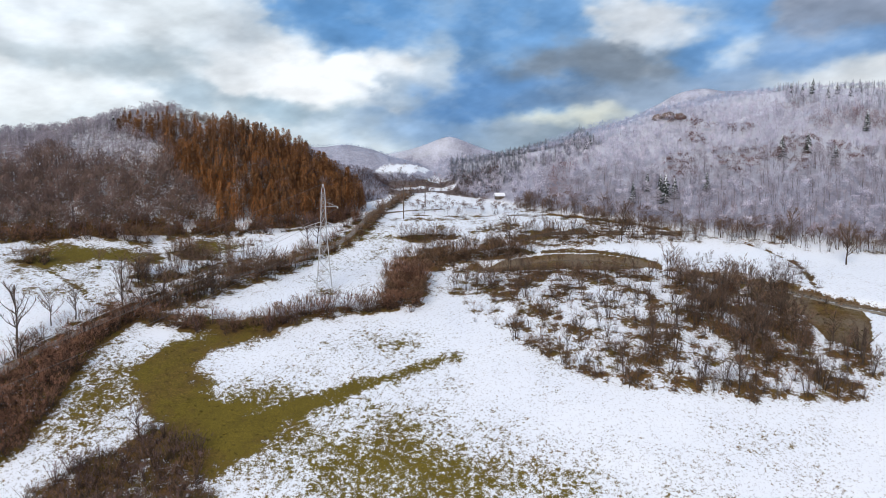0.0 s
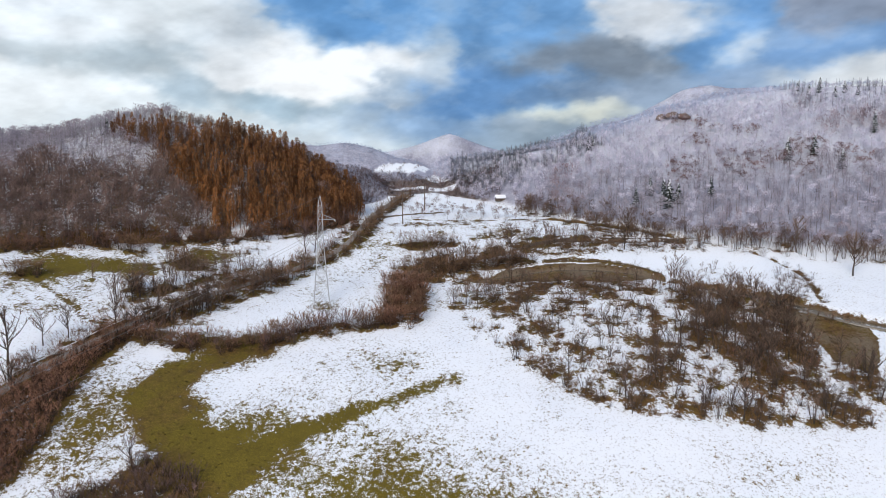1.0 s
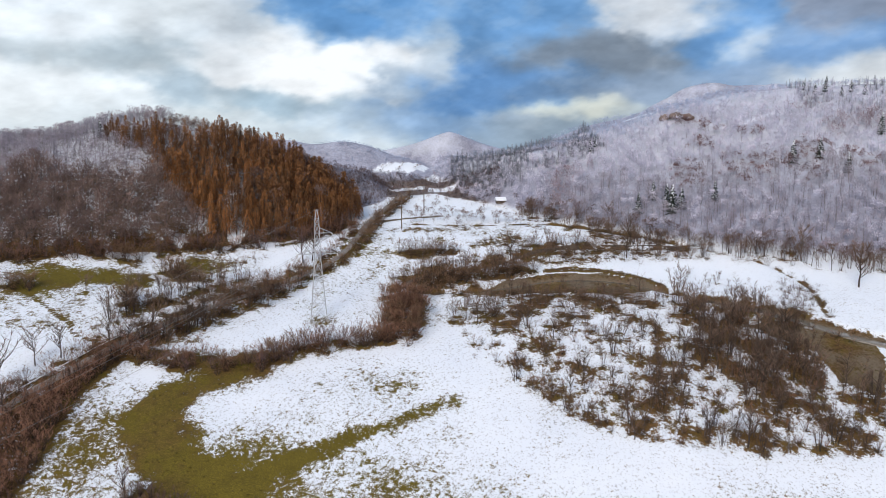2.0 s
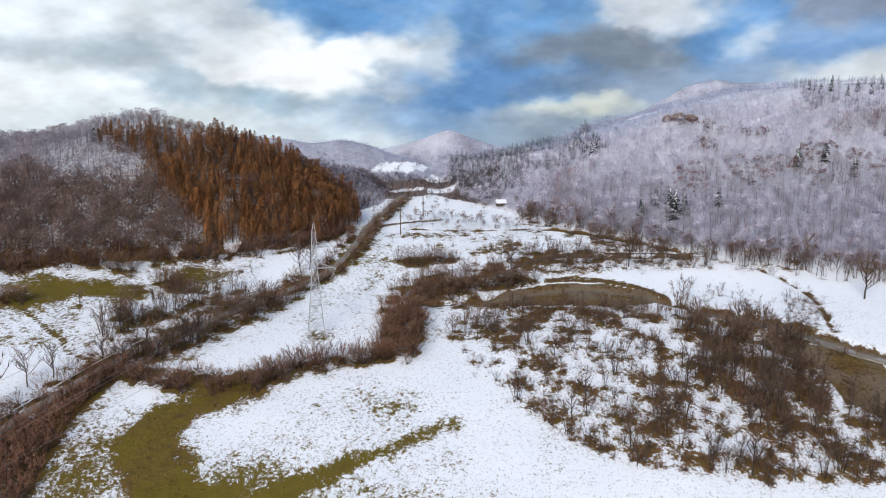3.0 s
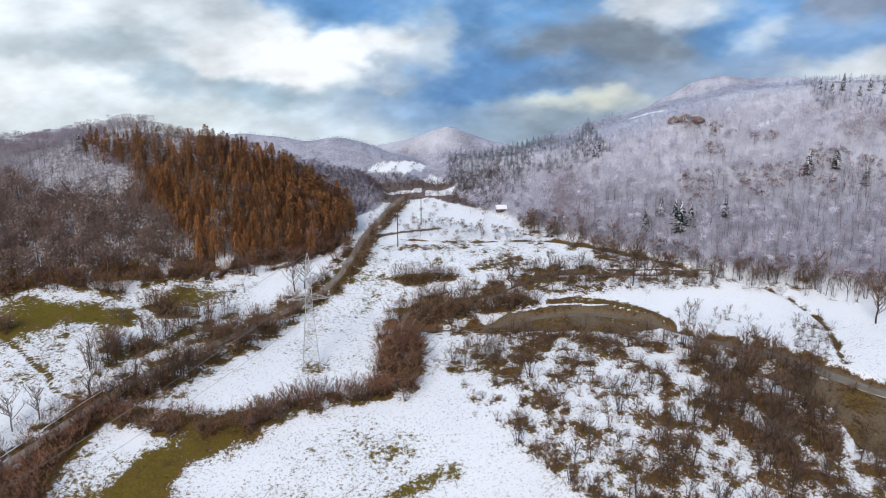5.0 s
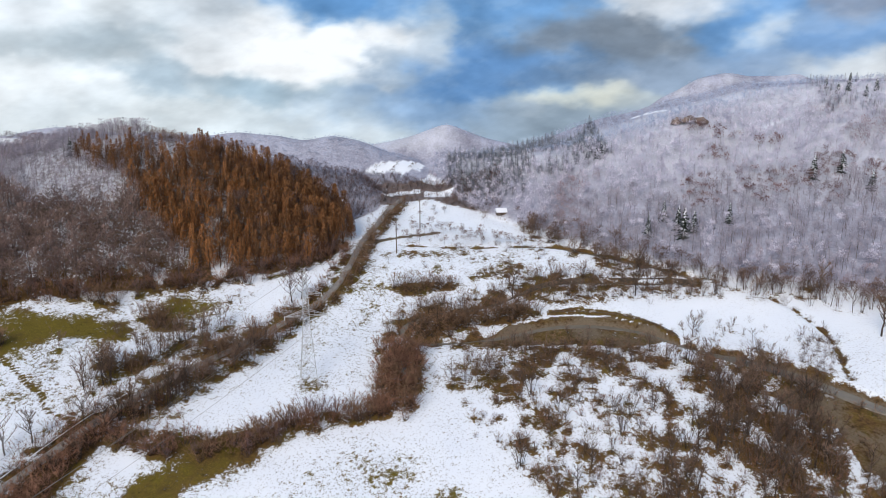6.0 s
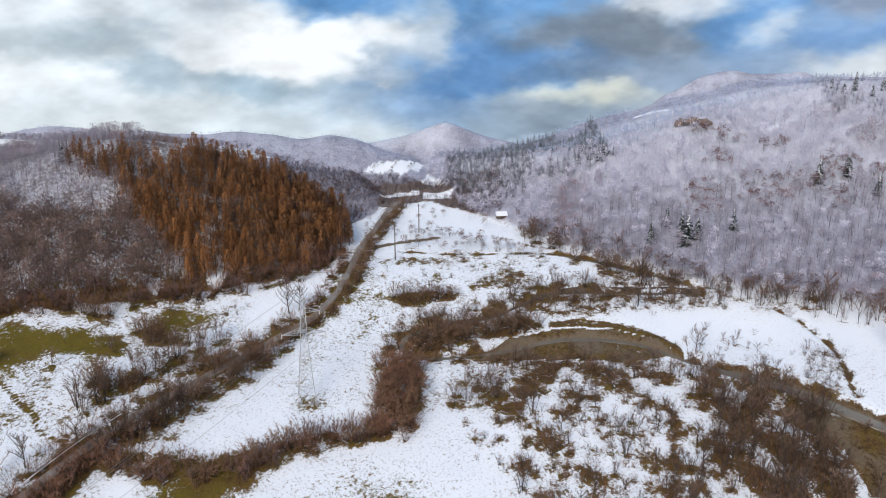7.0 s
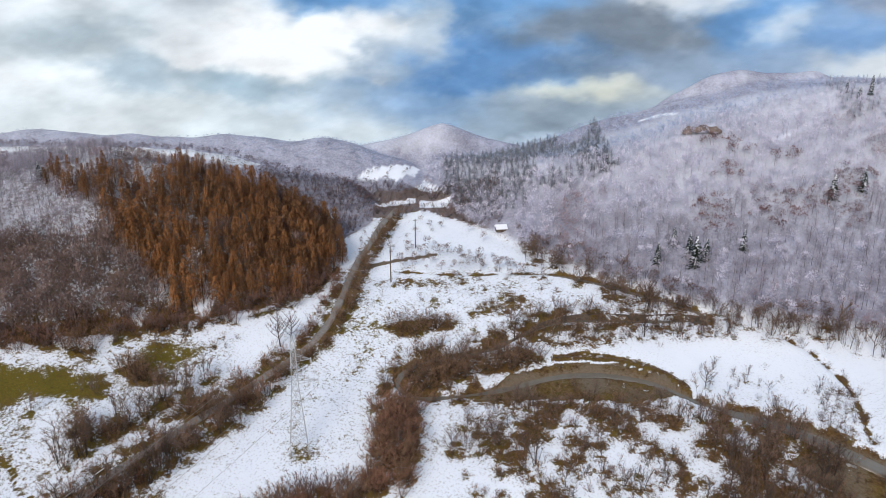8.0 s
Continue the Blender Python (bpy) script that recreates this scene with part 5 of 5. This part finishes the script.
def build_barn(x, y):
    top = tagged(thing("barn", x, y, float(land(x, y)) - 0.1, 8), "small weathered wooden barn with a snow-covered roof", "barn")
    w, d, h, r = 2.1, 1.6, 1.5, 2.6
    for name, y0, y1 in (("wall", -d, -d + 0.15), ("wall", d - 0.15, d)):
        part(name, box(bmesh.new(), -w, w, y0, y1, -0.3, h), M_WOOD, top)
    for sx in (-1, 1):
        bm = bmesh.new()
        ring = [(-d, -0.3), (d, -0.3), (d, h), (0, r - 0.1), (-d, h)]
        a = [bm.verts.new((sx * w, yy, zz)) for yy, zz in ring]
        b = [bm.verts.new((sx * (w - 0.15), yy, zz)) for yy, zz in ring]
        bm.faces.new(a), bm.faces.new(b[::-1])
        for k in range(5):
            bm.faces.new((a[k], b[k], b[(k + 1) % 5], a[(k + 1) % 5]))
        bmesh.ops.recalc_face_normals(bm, faces=bm.faces)
        part("gable", bm, M_WOOD, top)
    for sy in (-1, 1):
        bm = bmesh.new()
        u = [Vector((sx * (w + 0.5), yy, zz)) for sx, yy, zz in ((-1, 0, r), (1, 0, r), (1, sy * (d + 0.6), h - 0.35), (-1, sy * (d + 0.6), h - 0.35))]
        lo, hi = [bm.verts.new(q) for q in u], [bm.verts.new(q + Vector((0, 0, 0.28))) for q in u]
        bm.faces.new(lo), bm.faces.new(hi[::-1])
        for k in range(4):
            bm.faces.new((lo[k], hi[k], hi[(k + 1) % 4], lo[(k + 1) % 4]))
        bmesh.ops.recalc_face_normals(bm, faces=bm.faces)
        part("roof", bm, M_SNOW, top, "roof slope under a layer of snow")
    part("door", box(bmesh.new(), -0.6, 0.6, -d - 0.06, -d + 0.02, 0, 1.5), M_BARK, top, "dark plank door")


build_barn(28.4, 370.5)


# ---- trees that stand out ----
def lone_tree(x, y, h, seed, bark, twig, label):
    t, c = bare_tree(seed, 14, 300, 0.36, 0.22, 0.010, 0.14)
    top = thing("bare_tree", x, y, float(ground_z(x, y)) - 0.1, seed * 40)
    top.scale = (h, h, h)
    for nm, me in (("trunk", t.mesh("trunk", bark)), ("crown", c.mesh("crown", twig))):
        new(nm, me).parent = top
    tagged(top, label, "tree")


for x, y, h, seed, bark, twig, label in (
    (-120.2, 204.7, 15.5, 201, M_BARK, M_GREYTWIG, "large dark leafless tree with forked limbs beside the road"),
    (-115.5, 214.5, 10.5, 202, M_GREYBARK, M_GREYTWIG, "broad leafless tree on the snowy meadow"),
    (-110.5, 219.0, 9.5, 203, M_GREYBARK, M_GREYTWIG, "thin leafless tree on the snowy meadow"),
    (-99.0, 225.5, 9.0, 204, M_BARK, M_GREYTWIG, "leafless roadside tree with grey twigs"),
    (84.9, 270.2, 7.5, 205, M_GREYBARK, M_GREYTWIG, "pale leafless tree at the edge of the white field"),
    (138.6, 292.5, 13.0, 206, M_GREYBARK, M_GREYTWIG, "tall leafless tree at the foot of the frosted slope"),
    (149.0, 270.5, 14.0, 207, M_BARK, M_GREYTWIG, "tall dark leafless tree on the snowy bank"),
    (-53.5, 292.5, 11.0, 208, M_BARK, M_DARKTWIG, "dark many-limbed tree beside the road"),
    (-50.5, 295.0, 10.0, 209, M_BARK, M_DARKTWIG, "dark leaning tree beside the road"),
    (26.8, 295.5, 11.0, 210, M_BARK, M_GREYTWIG, "slim leafless tree above the upper bend"),
    (76.3, 308.0, 10.5, 211, M_BARK, M_GREYTWIG, "round-crowned leafless tree by the upper stream"),
    (71.7, 295.0, 9.0, 212, M_BARK, M_GREYTWIG, "dark leafless tree between the stream bends"),
    (34.1, 199.0, 5.0, 213, M_BARK, M_TWIG, "small leafless tree at the edge of the pasture"),
    (49.3, 190.5, 6.5, 214, M_BARK, M_TWIG, "spreading bush-like tree with olive twigs"),
    (-73.0, 172.0, 8.0, 215, M_BARK, M_DARKTWIG, "thin dark sapling above the bushes"),
):
    lone_tree(x, y, h, seed, bark, twig, label)


def snowy_spruce(x, y, h, k):
    place = (x, y, float(land(x, y)) - 0.1, h * 1.25, 1.0, k * 1.7, k)
    top = spruce.single(place, "dark green spruce dusted with snow on the slope", "tree", "spruces on the slopes")
    snow = Wood()
    r = random.Random(k)
    for j in range(60):
        w, f = r.uniform(0, math.tau), r.uniform(0.12, 0.95)
        o = 0.24 * (1.0 - f) * r.uniform(0.5, 1.0)
        p = np.array([math.cos(w) * o * 0.35, math.sin(w) * o * 0.35, f + 0.025])
        snow.stem(p, (math.cos(w) * o * 1.05, math.sin(w) * o * 1.05, f - 0.02), 0.022, 0)
    new("snow", snow.mesh("snow", M_SNOW)).parent = top


for k, (x, y, h) in enumerate(((172, 350, 8.5), (158, 346, 9), (98, 325, 11), (84.7, 328.8, 8), (117.5, 329.5, 7.5), (179.9, 339.8, 8), (207.3, 364, 9), (92.6, 335.3, 7),
                               (102.5, 327, 8), (96.9, 329.5, 9), (-148.5, 336, 6.5), (73, 379, 5), (75.5, 381, 4.5), (190, 395, 5), (196, 397, 5.5), (203, 394, 5), (186, 399, 4.5), (210, 398, 5.5), (199, 402, 5), (216, 396, 5))):
    snowy_spruce(x, y, h, k)


# ---- small things ----
def boulder(seed, squash=0.6):
    r = random.Random(seed)
    bm = bmesh.new()
    bmesh.ops.create_icosphere(bm, subdivisions=2, radius=1)
    for v in bm.verts:
        n = noise.noise(v.co * 1.3 + Vector((seed, 0, 0)))
        v.co *= 1 + 0.45 * n
        v.co.z *= squash
    return bm


def build_outcrop(x, y):
    top = tagged(thing("rock_outcrop", x, y, float(land(x, y)) - 1.0), "brown weathered rock outcrop on the frosted ridge", "rock")
    for k in range(7):
        bm = boulder(300 + k, 0.7)
        bmesh.ops.transform(bm, matrix=Matrix.Translation((k * 2.2 - 6.5, math.sin(k * 2.0) * 2, 1.5 + 1.2 * math.sin(k * 0.5))) @ Matrix.Scale(2.2 + 0.5 * math.sin(k * 3.0), 4), verts=bm.verts)
        part("rock", bm, M_ROCK, top)


M_ROCK = speckled("brown_rock", (0.08, 0.06, 0.05), (0.26, 0.20, 0.17), 1.0)
build_outcrop(116, 382.5)

rs = random.Random(5)
stones = [boulder(320 + k, 0.55) for k in range(4)]
stone_meshes = []
for bm in stones:
    me = bpy.data.meshes.new("stone")
    bm.to_mesh(me)
    bm.free()
    me.materials.append(M_STONE)
    stone_meshes.append(me)
for k in range(60):
    if k < 35:
        x, y, s = 98 + rs.uniform(-3, 24), 0, rs.uniform(0.25, 0.8)
        y = 262 - (x - 90) * 0.62 + rs.uniform(-4.5, 4.5) - 3
    else:
        x, s = rs.uniform(44, 78), rs.uniform(0.2, 0.6)
        y = 286.5 - ((x - 44) / 34) ** 3 * 10 + rs.uniform(-0.9, 0.9)
    ob = new("stone", stone_meshes[k % 4])
    ob.matrix_basis = Matrix.LocRotScale((x, y, float(ground_z(x, y)) + 0.1 * s), Euler((0, 0, rs.uniform(0, 6))), (s, s * rs.uniform(0.7, 1.2), s))
    tagged(ob, "grey stone lying on the stream bank", "stone", "stones of the stream bank")


def build_guardrail(course):
    """Posts and a pale rail beside the road."""
    p = rounded(course, 3.0)
    top = tagged(new("guardrail"), "pale metal guardrail with a line of snow beside the road", "guardrail")
    pts = [Vector((x, y, float(land(x, y)))) for x, y in p]
    bm = bmesh.new()
    for u, v in zip(pts, pts[1:]):
        bar(bm, u + Vector((0, 0, 0.75)), v + Vector((0, 0, 0.75)), 0.17)
    part("rail", bm, M_SNOW, top, "rail under a crust of snow")
    for u in pts:
        part("post", bar(bmesh.new(), u - Vector((0, 0, 0.3)), u + Vector((0, 0, 0.8)), 0.07, None, 6), M_STEEL, top)


build_guardrail([(x - 2.2, y + 1.5) for x, y in ROAD[2:6]])


def fallen_branch(x, y):
    t, c = bare_tree(410, 6, 30, 0.3, 0.2, 0.012)
    top = thing("fallen_branch", x, y, float(land(x, y)) + 1.6, 30)
    top.matrix_basis = pose(x, y, float(land(x, y)) + 0.6, 58, 0, 40) @ Matrix.Scale(4.2, 4)
    new("stem", t.mesh("stem", M_GLASS)).parent = top
    tagged(top, "bleached dead branch leaning in the dark bushes", "branch")


fallen_branch(-63.0, 163.0)


# ---- grass standing through the snow ----
def build_tufts():
    q = np.c_[rng.uniform(-125, 130, 30000), rng.uniform(152, 300, 30000)]
    i, j = np.searchsorted(COVER["xs"], q[:, 0]), np.searchsorted(COVER["ys"], q[:, 1])
    c = COVER["snow"][j, i]
    q = q[(c < 0.86) & (rng.rand(len(q)) < np.clip(1.25 - c, 0, 1) * 0.75)]
    q = q[away(ROAD_C, q[:, 0], q[:, 1]) > 2.6]
    q = q[away(RIVER_C, q[:, 0], q[:, 1]) > 4.5]
    shapes = []
    for k in range(4):
        w, r = Wood(True), random.Random(500 + k)
        for m in range(6):
            v = r.uniform(0, math.tau)
            p = np.array([math.cos(v) * 0.25, math.sin(v) * 0.25, -0.1])
            w.stem(p, p + np.array([math.cos(v) * r.uniform(0.2, 0.7), math.sin(v) * r.uniform(0.2, 0.7), r.uniform(0.5, 1.1)]), 0.16, 0)
        shapes.append(as_arrays(w))
    p = planted(q, 0.18, 0.5, 0.9, 1.6, 0.0)
    ob = new("grass_tufts", joined("grass_tufts", shapes, p, M_GRASS))
    tagged(ob, "olive and straw-coloured grass tufts poking through thin snow", "grass", kind="stuff")


M_GRASS = speckled("winter_grass", (0.05, 0.042, 0.012), (0.20, 0.15, 0.05), 1.5, big=0.1)
build_tufts()
